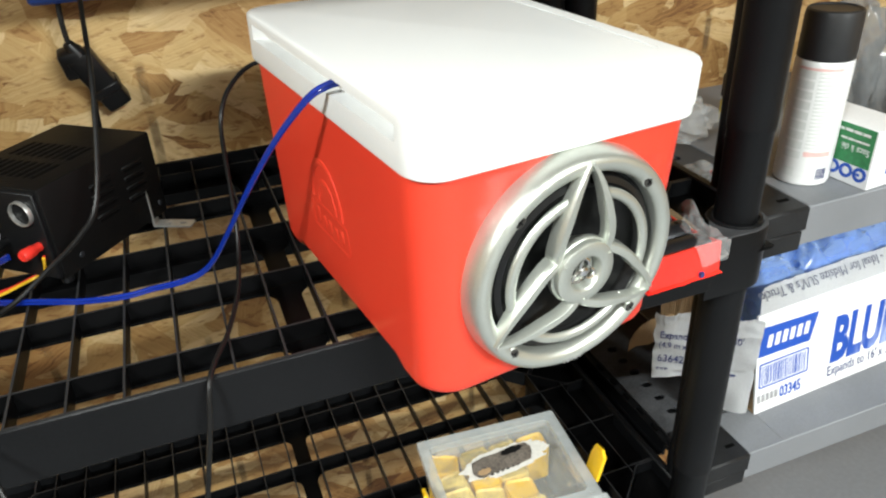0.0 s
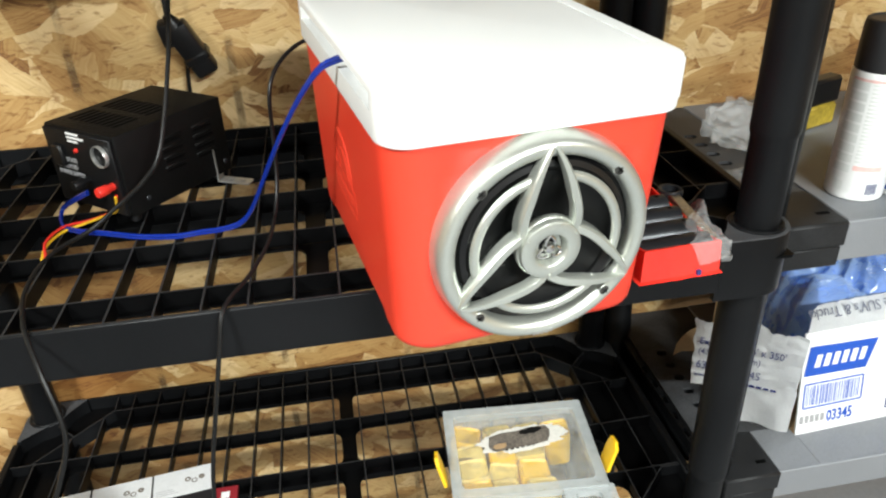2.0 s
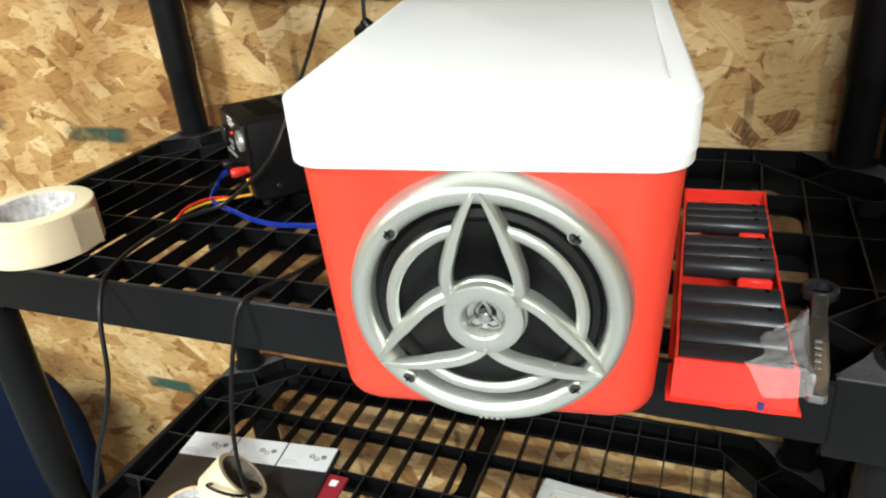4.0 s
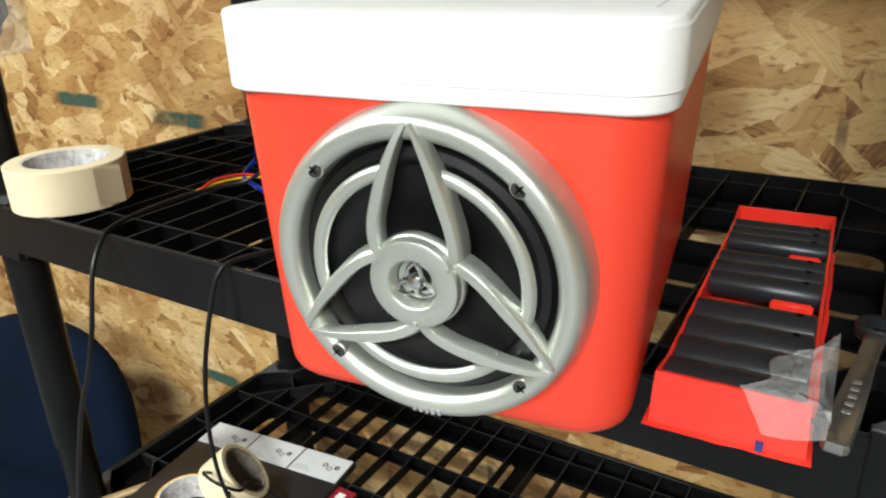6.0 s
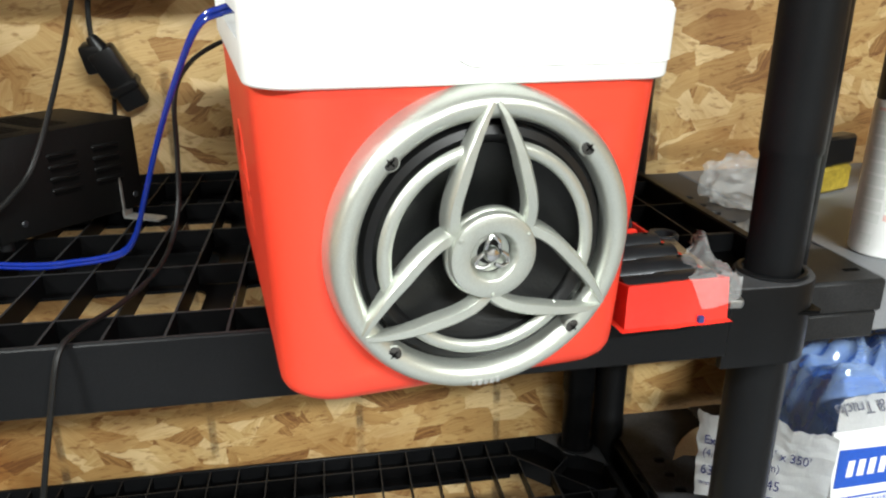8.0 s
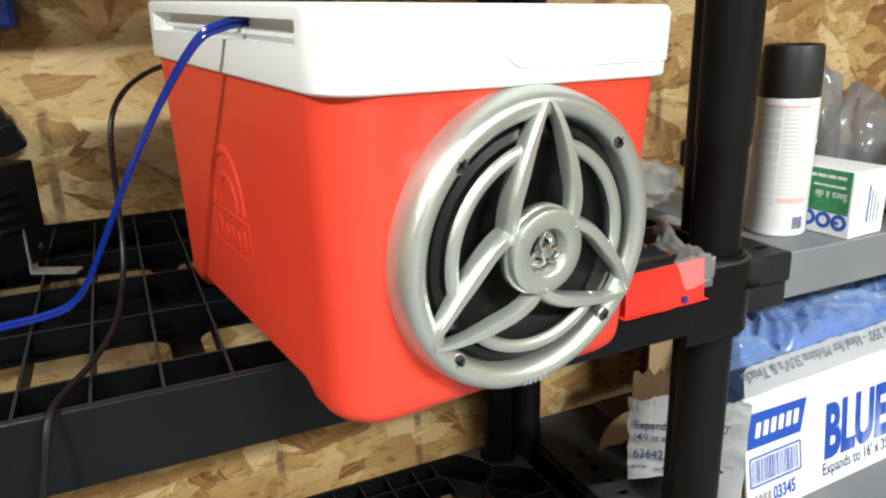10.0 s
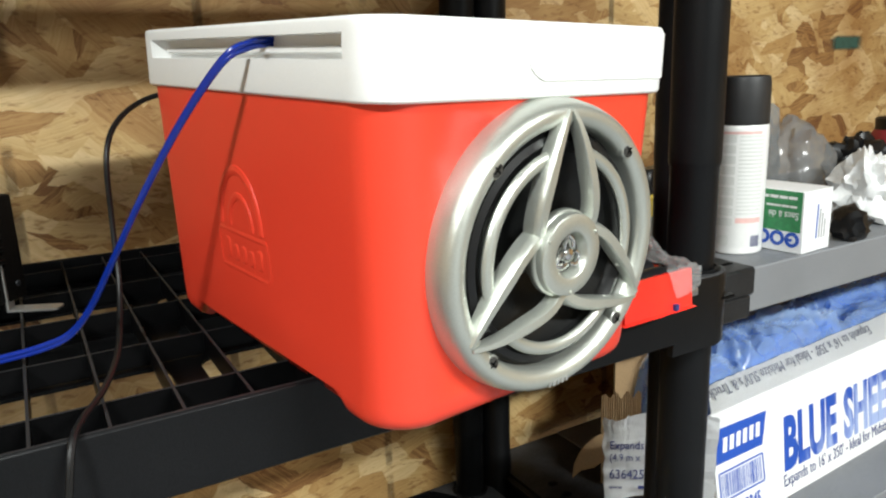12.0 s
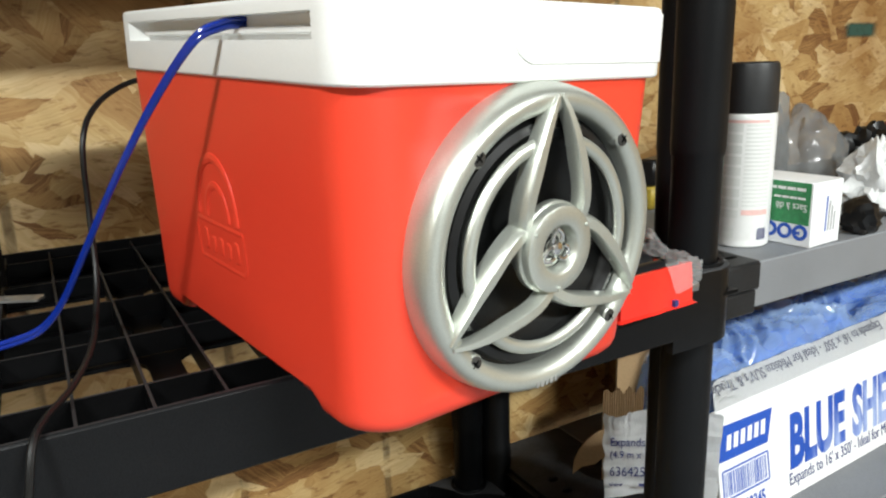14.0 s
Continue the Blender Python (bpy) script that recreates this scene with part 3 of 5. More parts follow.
for px, py in POSTS:
    for z0, z1 in ((0.0, LOW_TOP - 0.03), (LOW_TOP, SHELF_TOP - 0.03), (SHELF_TOP, HIGH_TOP - 0.03)):
        part("post", lathe([(0, z0), (PR - 0.002, z0), (PR - 0.0018, z0 + 0.105), (PR - 0.0006, z0 + 0.107), (PR, z0 + 0.112), (PR, z1 - 0.02), (PR - 0.001, z1), (0, z1)], 40, m=Matrix.Translation((px, py, 0))), BLACK, unit)

# ======== neighbouring unit of grey resin ========
nb = thing("shelving_unit", pose(0, 0, 0), "dark grey resin shelving unit with solid shelves and black corners", "shelving unit")
NX0, NX1, NY0, NY1 = 0.334, 1.56, 0.170, 0.600
for top in (0.975, 0.575):
    sh = new("shelf")
    sh.parent = nb
    if top < 0.8:
        sh.matrix_basis = Matrix.Translation((0.012, 0.014, -0.0225))
    slots = [(NX0 + 0.030, NX0 + 0.048, y, y + 0.014) for y in (0.29, 0.325, 0.36, 0.395, 0.43, 0.465)]
    ew, em = (0.088, END_GREY) if top > 0.8 else (0.150, DUST)
    part("end_piece", plate_with_holes(NX0, NX0 + ew, NY0 + 0.086, NY1, top - 0.006, top - 0.002, slots, 0.006), em, sh, smooth=False)
    part("shelf_top", box(NX0 + ew + 0.001, NX1, NY0 + 0.004, NY1, top - 0.004, top, bevel=0.001), GREY_RESIN, sh, smooth=False)
    # Added black strip that stands for the shade between the two units.
    part("gap_blocker", box(NX0 - 0.0115, NX0 - 0.0005, NY0 + 0.09, NY1, top - 0.050, top - 0.046), BLACK, sh, smooth=False)
    if ew > 0.1:
        part("front_strip", box(NX0 + 0.0855, NX0 + ew, NY0 + 0.004, NY0 + 0.0855, top - 0.004, top), GREY_RESIN, sh, smooth=False)
    # Added black plate below the slots, only to keep them dark.
    part("slot_blocker", box(NX0 + 0.012, NX0 + 0.060, 0.28, 0.49, top - 0.016, top - 0.012), BLACK, sh, smooth=False)
    part("front_rail", box(NX0 + 0.08, NX1, NY0, NY0 + 0.005, top - 0.052, top + 0.001, bevel=0.0015), GREY_RESIN, sh)
    part("side_rail", box(NX0, NX0 + 0.005, NY0 + 0.09, NY1, top - 0.052, top - 0.0045), BLACK, sh, smooth=False)
    part("side_strip", plate_with_holes(NX0 - 0.012, NX0 - 0.001, NY0 + 0.06, NY1, top - 0.012, top - 0.006, [(NX0 - 0.010, NX0 - 0.003, y, y + 0.02) for y in (0.27, 0.31, 0.35, 0.39, 0.43)], 0.003), BLACK, sh, smooth=False)
    part("rib", box(NX0 + 0.1, NX1, 0.38, 0.384, top - 0.04, top - 0.0045), GREY_RESIN, sh, smooth=False)
    cb = part("corner_block", box(NX0 - 0.004, NX0 + 0.085, NY0 - 0.004, NY0 + 0.085, top - 0.030, top + 0.003, bevel=0.003), BLOCK, sh)
    part("lower_block", box(NX0 - 0.001, NX0 + 0.083, NY0 - 0.001, NY0 + 0.08, top - 0.058, top - 0.031, bevel=0.002), BLOCK, sh)
    part("slot", box(NX0 + 0.058, NX0 + 0.074, NY0 + 0.020, NY0 + 0.026, top + 0.0025, top + 0.0034), DARK, cb, smooth=False)
for px, py in ((0.338, 0.214), (0.334, 0.574), (1.52, 0.214), (1.52, 0.574)):
    part("post", lathe([(0, 0), (0.0255, 0), (0.0255, 0.578), (0.024, 0.58), (0.024, 0.98), (0.0255, 1.10), (0.026, 1.105), (0.026, 1.47), (0, 1.47)], 32, m=Matrix.Translation((px, py, 0))), BLACK, nb)

# ======== cooler ========
COOLER = pose(-0.0073, 0.019, 0.991, 2.28, 0.96, 9.25)
cooler = thing("cooler", COOLER, "red plastic cooler with a white lid, hanging over the shelf edge", "cooler")
CL, HR, LW = 0.341, 0.1965, 0.1261
SIDE_Y = (0.052, 0.064, CL - 0.064, CL - 0.052)


def with_sides(o, seg=10):
    """Adds points along both long sides of a rounded outline."""
    a, b, c = o[:seg + 1], o[seg + 1:3 * (seg + 1)], o[3 * (seg + 1):]
    return a + [(a[-1][0], y) for y in SIDE_Y] + b + [(c[0][0], y) for y in reversed(SIDE_Y)] + c


def red_outline(z, inset=0.0):
    k = z / HR
    w = 0.1155 + 0.0075 * k - inset
    return with_sides(rounded(-w, w, 0.004 - 0.004 * k + inset, CL - 0.006 + 0.006 * k - inset, 0.030, 10))


secs = [(z, red_outline(max(z, 0.0), i)) for z, i in ((0.0, 0.014), (0.0012, 0.009), (0.0035, 0.0048), (0.0075, 0.0016), (0.012, 0.0003), (0.018, 0.0))]
secs += [(z, red_outline(z)) for z in (0.05, 0.08, 0.11, 0.14, 0.17, HR)]
body = loft(secs)
for v in body.verts:
    if 0.06 < v.co.y < CL - 0.06:
        v.co.z = max(v.co.z, 0.0135 + v.co.z * 0.3)
body_ob = part("body", body, RED, cooler)
# round cut-out for the loudspeaker
hole = new("tmp_hole", finish("tmp_hole", lathe([(0, -0.02), (0.0735, -0.02), (0.0735, 0.06), (0, 0.06)], 64, m=pose(0, 0, 0.104, 90) @ pose(0.002, 0, -0.03)), RED))
cut = body_ob.modifiers.new("cut", "BOOLEAN")
cut.operation, cut.object, cut.solver = "DIFFERENCE", hole, "EXACT"
body_ob.parent = None
cut_mesh = bpy.data.meshes.new_from_object(body_ob.evaluated_get(bpy.context.evaluated_depsgraph_get()))
body_ob.modifiers.clear()
body_ob.data = cut_mesh
body_ob.parent = cooler
bpy.data.objects.remove(hole)


def lid_outline(inset=0.0):
    return rounded(-LW + inset, LW - inset, -0.004 + inset, CL + 0.004 - inset, 0.026 - inset, 10)


def notched(inset):
    o = lid_outline()
    cut_ = [(-LW, CL - 0.030), (-LW + inset, CL - 0.036), (-LW + inset, 0.030), (-LW, 0.026)]
    return o[:33] + cut_ + o[33:]


part("collar", loft([(HR - 0.001, lid_outline(0.002)), (HR, lid_outline(0.0004)), (HR + 0.001, lid_outline()), (0.2172, lid_outline())]), WHITE, cooler)
lid = part("lid", loft([(0.2308, lid_outline()), (0.2362, lid_outline()), (0.2378, lid_outline(0.0006)), (0.2386, lid_outline(0.0016)), (0.2390, lid_outline(0.003))]), WHITE, cooler)
part("lid_rim", loft([(0.2172, notched(0.013)), (0.2308, notched(0.013))]), WHITE, lid)
part("finger_ledge", box(-LW + 0.0085, -LW + 0.018, 0.034, CL - 0.040, 0.2205, 0.2246, bevel=0.001), WHITE, lid)
i_lip = lid_outline(0.002)


def lip_outline(x0, inset=0.0):
    o = lid_outline(-0.0012 + inset)
    return [(x0, o[0][1])] + o[:22] + list(reversed(i_lip[:22])) + [(x0, i_lip[0][1])]


part("lid_lip", loft([(0.2050, lip_outline(-0.004, 0.0012)), (0.2056, lip_outline(-0.0080)), (0.2072, lip_outline(-0.0120)), (0.2096, lip_outline(-0.0160)), (0.2130, lip_outline(-0.0192)), (0.2170, lip_outline(-0.0213)), (0.2210, lip_outline(-0.022)), (0.2345, lip_outline(-0.022)), (0.2362, lip_outline(-0.022, 0.0015))]), WHITE, lid)
# moulded groove along the lid's top
trench = new("tmp_groove", finish("tmp_groove", box(LW - 0.0182, LW - 0.0152, 0.040, CL - 0.010, 0.2368, 0.2440), WHITE, False))
lid.parent = None
cut = lid.modifiers.new("cut", "BOOLEAN")
cut.operation, cut.object, cut.solver = "DIFFERENCE", trench, "EXACT"
cut_lid = bpy.data.meshes.new_from_object(lid.evaluated_get(bpy.context.evaluated_depsgraph_get()))
lid.modifiers.clear()
lid.data = cut_lid
lid.parent = cooler
bpy.data.objects.remove(trench)
# raised emblem on the side
def arch(w, h, z0, r):
    return sweep([(0, w * math.cos(radians(a)) * (1 if a < 90 else 0.92), z0 + h * math.sin(radians(a))) for a in range(0, 181, 15)], r, 8, 3)


EMB = pose(-0.1190, 0.178, 0.104, 0, -2.2, 0) @ Matrix.Diagonal((0.44, 1, 1, 1))
emb = part("emblem", arch(0.034, 0.042, -0.004, 0.0042), RED, cooler, "raised moulded arch and strokes")
emb.matrix_basis = EMB
part("inner_arch", arch(0.019, 0.023, -0.004, 0.0036), RED, emb)
label_edge = [(-0.038, -0.0085), (0.037, -0.0085), (0.041, -0.013), (0.038, -0.037), (-0.036, -0.037), (-0.041, -0.032)]
part("label_edge", sweep([(0, y, z) for y, z in label_edge + label_edge[:1]], 0.0024, 6, smooth_line=False), RED, emb)
for dy, h in ((-0.026, 0.016), (-0.013, 0.013), (0.000, 0.014), (0.013, 0.013), (0.026, 0.017)):
    part("stroke", box(-0.0026, 0.0026, dy - 0.0044, dy + 0.0044, -0.031, -0.031 + h, bevel=0.0018), RED, emb)

# ======== car loudspeaker on the cooler's front ========
SPEAKER = pose(0, 0, 1.0927, 0, 0, 8.56) @ pose(0, 0, 0, 93.2, 0, 0)
spk = thing("car_speaker", SPEAKER, "round car loudspeaker with a silver three-petal grille", "speaker")
ring = part("ring", lathe([(0.0765, -0.014), (0.0768, -0.004), (0.0780, -0.0012), (0.081, 0.0010), (0.085, 0.0018), (0.0882, 0.0010), (0.0906, -0.0018), (0.0922, -0.0060), (0.0934, -0.0120), (0.0944, -0.0200), (0.0950, -0.034), (0.0765, -0.034)], 128, closed=True), SILVER, spk)
part("cone", lathe([(0, -0.026), (0.022, -0.026), (0.052, -0.014), (0.063, -0.011)], 64), CONE, spk)
part("surround", lathe([(0.0615, -0.0115), (0.0635, -0.007), (0.068, -0.0045), (0.0725, -0.006), (0.0745, -0.011), (0.078, -0.012)], 96), RUBBER, spk)
CAPZ = -0.0062
cap = part("cap", lathe([(0.022, -0.006), (0.0264, 0.0015), (0.0276, 0.0030), (0.0277, 0.0072), (0.0270, 0.0082), (0.0263, 0.0086), (0.0260, 0.0128), (0.0256, 0.0138), (0.0246, 0.0143), (0.0154, 0.0145), (0.0146, 0.0141), (0.0140, 0.0132), (0.0130, 0.0072), (0.0126, 0.006), (0, 0.005)], 72), SILVER, spk)
cap.matrix_basis = pose(0, 0, CAPZ)
for k in range(3):
    a = 30 + 120 * k
    part("rivet", lathe([(0, 0.0018), (0.0011, 0.0015), (0.0016, 0.0)], 12, m=pose(0, 0, 0, 0, 0, a) @ pose(0.0238, 0, 0.0138)), SILVER, cap)
part("dome", lathe([(0.0052, 0.006), (0.0048, 0.0098), (0.0036, 0.0120), (0.0012, 0.0130), (0, 0.0130)], 24), CHROME, cap)
for k in range(3):
    m = pose(0, 0, 0, 0, 0, 120 * k)
    for sgn in (1, -1):
        part("guard_arm", sweep([m @ Vector(p) for p in ((0, 0.0122, 0.0100), (sgn * 0.0034, 0.0085, 0.0112), (sgn * 0.0042, 0.0042, 0.0108))], 0.0013, 8, 4), CHROME, cap)
part("tweeter", lathe([(0, 0.0056), (0.012, 0.0056), (0.0124, 0.0066)], 32), CONE, cap)


def blade(points, sgn, m):
    """A curved grille arm: a flat satin face with rounded edges and a deep sloping outer flank."""
    bm = bmesh.new()
    line = spline(points, 8)
    n, rings = len(line), []
    for i, p in enumerate(line):
        d = (line[min(i + 1, n - 1)] - line[max(i - 1, 0)]).normalized()
        out = Vector((-d.y, d.x, 0)).normalized() * sgn
        if out.x * sgn < 0:
            out = -out
        k = min(1.0, 0.36 + 0.64 * i / (0.45 * n))
        sec = ((-0.0040, -0.010), (-0.0038, -0.0012), (-0.0030, -0.0002), (0.0022, 0.0), (0.0034, -0.0010), (0.0048, -0.0045), (0.0052, -0.0115))
        rings.append([bm.verts.new(m @ (p + out * (a * k) + Vector((0, 0, c * (0.5 + 0.5 * k))))) for a, c in sec])
    for a, b in zip(rings, rings[1:]):
        add_ring_faces(bm, a, b)
    bm.faces.new(rings[0])
    bm.faces.new(rings[-1])
    bmesh.ops.recalc_face_normals(bm, faces=bm.faces)
    return bm


for k in range(3):
    m = pose(0, 0, 0, 0, 0, 120 * k)
    for sgn in (1, -1):
        part("petal_arm", blade([(sgn * 0.0012, 0.0868, 0.0030), (sgn * 0.0066, 0.0775, 0.0048), (sgn * 0.0132, 0.0625, 0.0062), (sgn * 0.0188, 0.0460, 0.0068), (sgn * 0.0226, 0.032, 0.0064), (sgn * 0.0234, 0.0195, 0.0050), (sgn * 0.0205, 0.0080, 0.0024)], sgn, m), SILVER, spk)
    arc = [Vector((0.0620 * math.cos(radians(90 + 120 * k + 11 + 7 * a)), 0.0620 * math.sin(radians(90 + 120 * k + 11 + 7 * a)), -0.0010)) for a in range(15)]
    part("inner_ring", sweep(arc, 0.0042, 10, 2, flat=0.75), SILVER, spk)
for k in range(4):
    m = pose(0, 0, 0, 0, 0, 45 + 90 * k) @ pose(0.0818, 0, 0)
    part("screw_boss", lathe([(0.0058, -0.006), (0.0056, -0.0002), (0.0050, 0.0004), (0, 0.0004)], 24, m=m), SILVER, ring)
    sc = lathe([(0.0047, 0.0004), (0.0046, 0.0010), (0.0038, 0.0014), (0, 0.0015)], 20, m=m)
    hd = part("screw", sc, SCREW, spk, "dark cross-head screw")
    part("cross_slot", add_box(box(-0.0028, 0.0028, -0.0005, 0.0005, 0.0012, 0.0018, m=m), -0.0005, 0.0005, -0.0028, 0.0028, 0.0012, 0.0018, m=m), DARK, hd, smooth=False)
for k, w in enumerate((0.0022, 0.0026, 0.0020, 0.0026, 0.0022)):
    a = -90 + (k - 2) * 2.6
    part("brand_bar", box(-w / 2, w / 2, -0.0018, 0.0018, 0, 0.0006, m=pose(0, 0, 0, 0, 0, a) @ pose(0.0868, 0, 0.0014, 0, 0, 90)), ZINC, ring, smooth=False)

# ======== power supply and its wires ========
psu = thing("power_supply", pose(-0.4915, 0.387, SHELF_TOP, 0, 0, -40), "black metal bench power supply with vent slots, on the shelf", "power supply")
PW, PD, PH = 0.123, 0.163, 0.107
case = part("case", box(0, PW, 0.004, PD, 0.009, PH, bevel=0.0025, seg=2), PSU_PAINT, psu)
face = part("front_panel", box(0.003, PW - 0.003, -0.0005, 0.0045, 0.012, PH - 0.003, bevel=0.001), BLACK, psu)
# Vent slots are raised strips; the dark of the openings is painted on.
for row, y0 in enumerate((0.026, 0.072)):
    for k in range(9):
        part("vent_slot", box(-0.0022, 0.0022, 0, 0.034, 0, 0.0006, m=pose(0.020 + 0.0095 * k, y0, PH - 0.0002)), DARK, case, smooth=False)
for y0 in (0.062, 0.110):
    for k in range(4):
        lip = part("louvre", box(PW - 0.001, PW + 0.0022, y0, y0 + 0.032, 0.046 + 0.0115 * k, 0.0505 + 0.0115 * k, bevel=0.0012), PSU_PAINT, case)
        # Dark strip under the lip stands for the shadowed slot.
        part("louvre_slot", box(PW - 0.001, PW + 0.0005, y0 + 0.002, y0 + 0.030, 0.0425 + 0.0115 * k, 0.0458 + 0.0115 * k), DARK, lip, smooth=False)
for y0, z0 in ((0.030, 0.024), (PD - 0.010, 0.024)):
    part("case_screw", lathe([(0, 0.0012), (0.0026, 0.0010), (0.0032, 0)], 14, m=pose(PW, y0, z0, 0, 90, 0)), STEEL, case)
for x, y in ((0.012, 0.015), (PW - 0.012, 0.015), (0.012, PD - 0.015), (PW - 0.012, PD - 0.015)):
    part("foot", lathe([(0, 0), (0.006, 0), (0.0065, 0.0095), (0, 0.0095)], 16, m=Matrix.Translation((x, y, 0))), RUBBER, psu)
sock = part("lighter_socket", lathe([(0.0116, -0.012), (0.0116, 0.0045), (0.0124, 0.0048), (0.0130, 0.0036), (0.0130, -0.001)], 32, m=pose(0.101, 0, 0.083, 90)), ZINC, psu, "chrome lighter socket")
part("socket_hole", lathe([(0.0118, 0.0), (0.0118, -0.0), (0.006, -0.002), (0, -0.002)], 32, m=pose(0.101, -0.0008, 0.083, 90)), DARK, sock)
for x, mat_, nm in ((0.108, RED_WIRE, "red binding post"), (0.066, RUBBER, "black binding post")):
    part("binding_post", lathe([(0, 0.022), (0.0050, 0.022), (0.0062, 0.019), (0.0057, 0.009), (0.0046, 0.007), (0.0046, 0)], 14, m=pose(x, 0, 0.048, 90)), mat_, psu, nm)
part("indicator", lathe([(0, 0.004), (0.0022, 0.003), (0.0028, 0)], 12, m=pose(0.058, 0, 0.083, 90)), RED_WIRE, psu, "small red lamp")
part("rocker_switch", box(0.016, 0.034, -0.006, 0.001, 0.060, 0.086, bevel=0.002), RUBBER, psu)
for words, z, sz in (("SOLID STATE", 0.066, 0.0078), ("REGULATED", 0.0575, 0.0078), ("POWER SUPPLY", 0.049, 0.0078)):
    lettering("panel_text", words, sz, GREY_PRINT, face, pose(0.014, -0.0008, z, 90), 0.85)
for k, w in enumerate((0.022, 0.030, 0.018)):
    part("panel_mark", box(0.046, 0.046 + w, -0.0009, 0, 0.101 - 0.0045 * k, 0.1035 - 0.0045 * k), PRINT_WHITE, face, smooth=False)


def cable(name, pts, r, material, label, category, per=8, twin=False):
    ob = part(name, sweep(pts, r, 8, per, up=(0.2, 0.1, 1)), material)
    tagged(ob, label, category)
    if twin:
        off = Vector((0.0006, -0.0009, r * 1.75))
        part("second_core", sweep([Vector(p) + off for p in pts], r, 8, per, up=(0.2, 0.1, 1)), material, ob)
    return ob


cable("speaker_wire", [(-0.118, 0.118, 1.2215), (-0.136, 0.118, 1.2235), (-0.150, 0.118, 1.2215), (-0.166, 0.120, 1.2125), (-0.189, 0.148, 1.176), (-0.213, 0.178, 1.129), (-0.235, 0.208, 1.080), (-0.253, 0.233, 1.041), (-0.269, 0.247, 1.020),
                       (-0.290, 0.252, 1.0125), (-0.316, 0.260, 1.0075), (-0.341, 0.258, 1.0070), (-0.379, 0.266, 1.0070), (-0.420, 0.284, 1.0070), (-0.457, 0.300, 1.0070), (-0.476, 0.318, 1.0075), (-0.478, 0.338, 1.018), (-0.455, 0.320, 1.036), (-0.436, 0.310, 1.047)],
      0.0019, BLUE_WIRE, "shiny blue two-core loudspeaker wire lying over the shelf", "wire", 10, True)
for k, (m_, nm) in enumerate(((YELLOW_WIRE, "thin yellow wire beside a red one"), (RED_WIRE, "thin red wire beside a yellow one"))):
    o = 0.004 * k
    cable("thin_wire", [(-0.408, 0.310 + o, 1.040), (-0.414, 0.322 + o, 1.018), (-0.426, 0.336 + o, 1.0085), (-0.447, 0.322 + o, 1.0075), (-0.471, 0.302 + o, 1.0075 + o), (-0.480, 0.272, 1.0075 + o), (-0.476 + o, 0.240, 1.0075)], 0.0016, m_, nm, "wire")
cable("black_cable", [(-0.340, 0.600, 1.300), (-0.326, 0.47, 1.262), (-0.324, 0.419, 1.239), (-0.329, 0.361, 1.175), (-0.345, 0.300, 1.096), (-0.368, 0.292, 1.064), (-0.403, 0.293, 1.036), (-0.436, 0.285, 1.014), (-0.462, 0.262, 1.0085),
                     (-0.474, 0.225, 1.0075), (-0.472, 0.170, 1.0075), (-0.458, 0.122, 1.0085), (-0.449, 0.098, 1.003), (-0.436, 0.072, 0.978), (-0.426, 0.052, 0.925), (-0.446, 0.048, 0.870), (-0.470, 0.047, 0.826), (-0.505, 0.050, 0.755), (-0.555, 0.060, 0.665), (-0.600, 0.072, 0.590), (-0.655, 0.080, 0.470), (-0.690, 0.070, 0.300), (-0.700, 0.050, 0.120), (-0.700, 0.000, 0.010), (-0.700, -0.060, 0.004)],
      0.0025, CORD, "thin black power cord hanging from wall to floor", "cord")
cable("black_cable", [(-0.150, 0.316, 1.196), (-0.179, 0.336, 1.190), (-0.206, 0.318, 1.174), (-0.220, 0.300, 1.148), (-0.2235, 0.294, 1.096), (-0.226, 0.280, 1.050), (-0.232, 0.255, 1.022), (-0.240, 0.215, 1.010), (-0.255, 0.160, 1.0075),
                      (-0.272, 0.115, 1.0085), (-0.279, 0.096, 1.002), (-0.286, 0.086, 0.970), (-0.302, 0.080, 0.900), (-0.320, 0.086, 0.820), (-0.332, 0.100, 0.740), (-0.340, 0.130, 0.650), (-0.356, 0.165, 0.640), (-0.422, 0.170, 0.608), (-0.462, 0.202, 0.602), (-0.492, 0.206, 0.614), (-0.482, 0.184, 0.636), (-0.454, 0.182, 0.632), (-0.442, 0.206, 0.608), (-0.458, 0.232, 0.596), (-0.448, 0.256, 0.568), (-0.422, 0.270, 0.541), (-0.396, 0.272, 0.532)],
      0.0023, CORD, "thin black cord from the cooler's back down to the lower shelf", "cord")

# plug hanging on the wall and the blue outlet box over it
plug = thing("cord_plug", pose(-0.345, 0.592, 1.142), "black cord plug hanging against the board wall", "plug")
part("body", box(-0.0165, 0.0165, -0.013, 0.013, -0.052, 0.030, bevel=0.005, seg=2, m=pose(0, 0, 0, 14, -24, 0)), RUBBER, plug)
part("neck", lathe([(0.0125, 0.026), (0.010, 0.036), (0.006, 0.046), (0, 0.047)], 14, m=pose(0, 0, 0, 14, -24, 0)), RUBBER, plug)
part("wing", box(-0.012, 0.016, -0.013, 0.013, -0.006, 0.030, bevel=0.005, seg=2, m=pose(-0.019, 0, 0.004, 14, -8, 0)), RUBBER, plug)
part("strain_relief", sweep([(-0.0175, -0.010, 0.038), (-0.018, -0.004, 0.070), (-0.014, 0.008, 0.11), (-0.008, 0.016, 0.15)], 0.0032, 8, 6), CORD, plug)
part("grip", box(-0.0185, 0.0185, -0.015, 0.015, -0.030, -0.016, bevel=0.003, m=pose(0, 0, 0, 14, -24, 0)), RUBBER, plug)
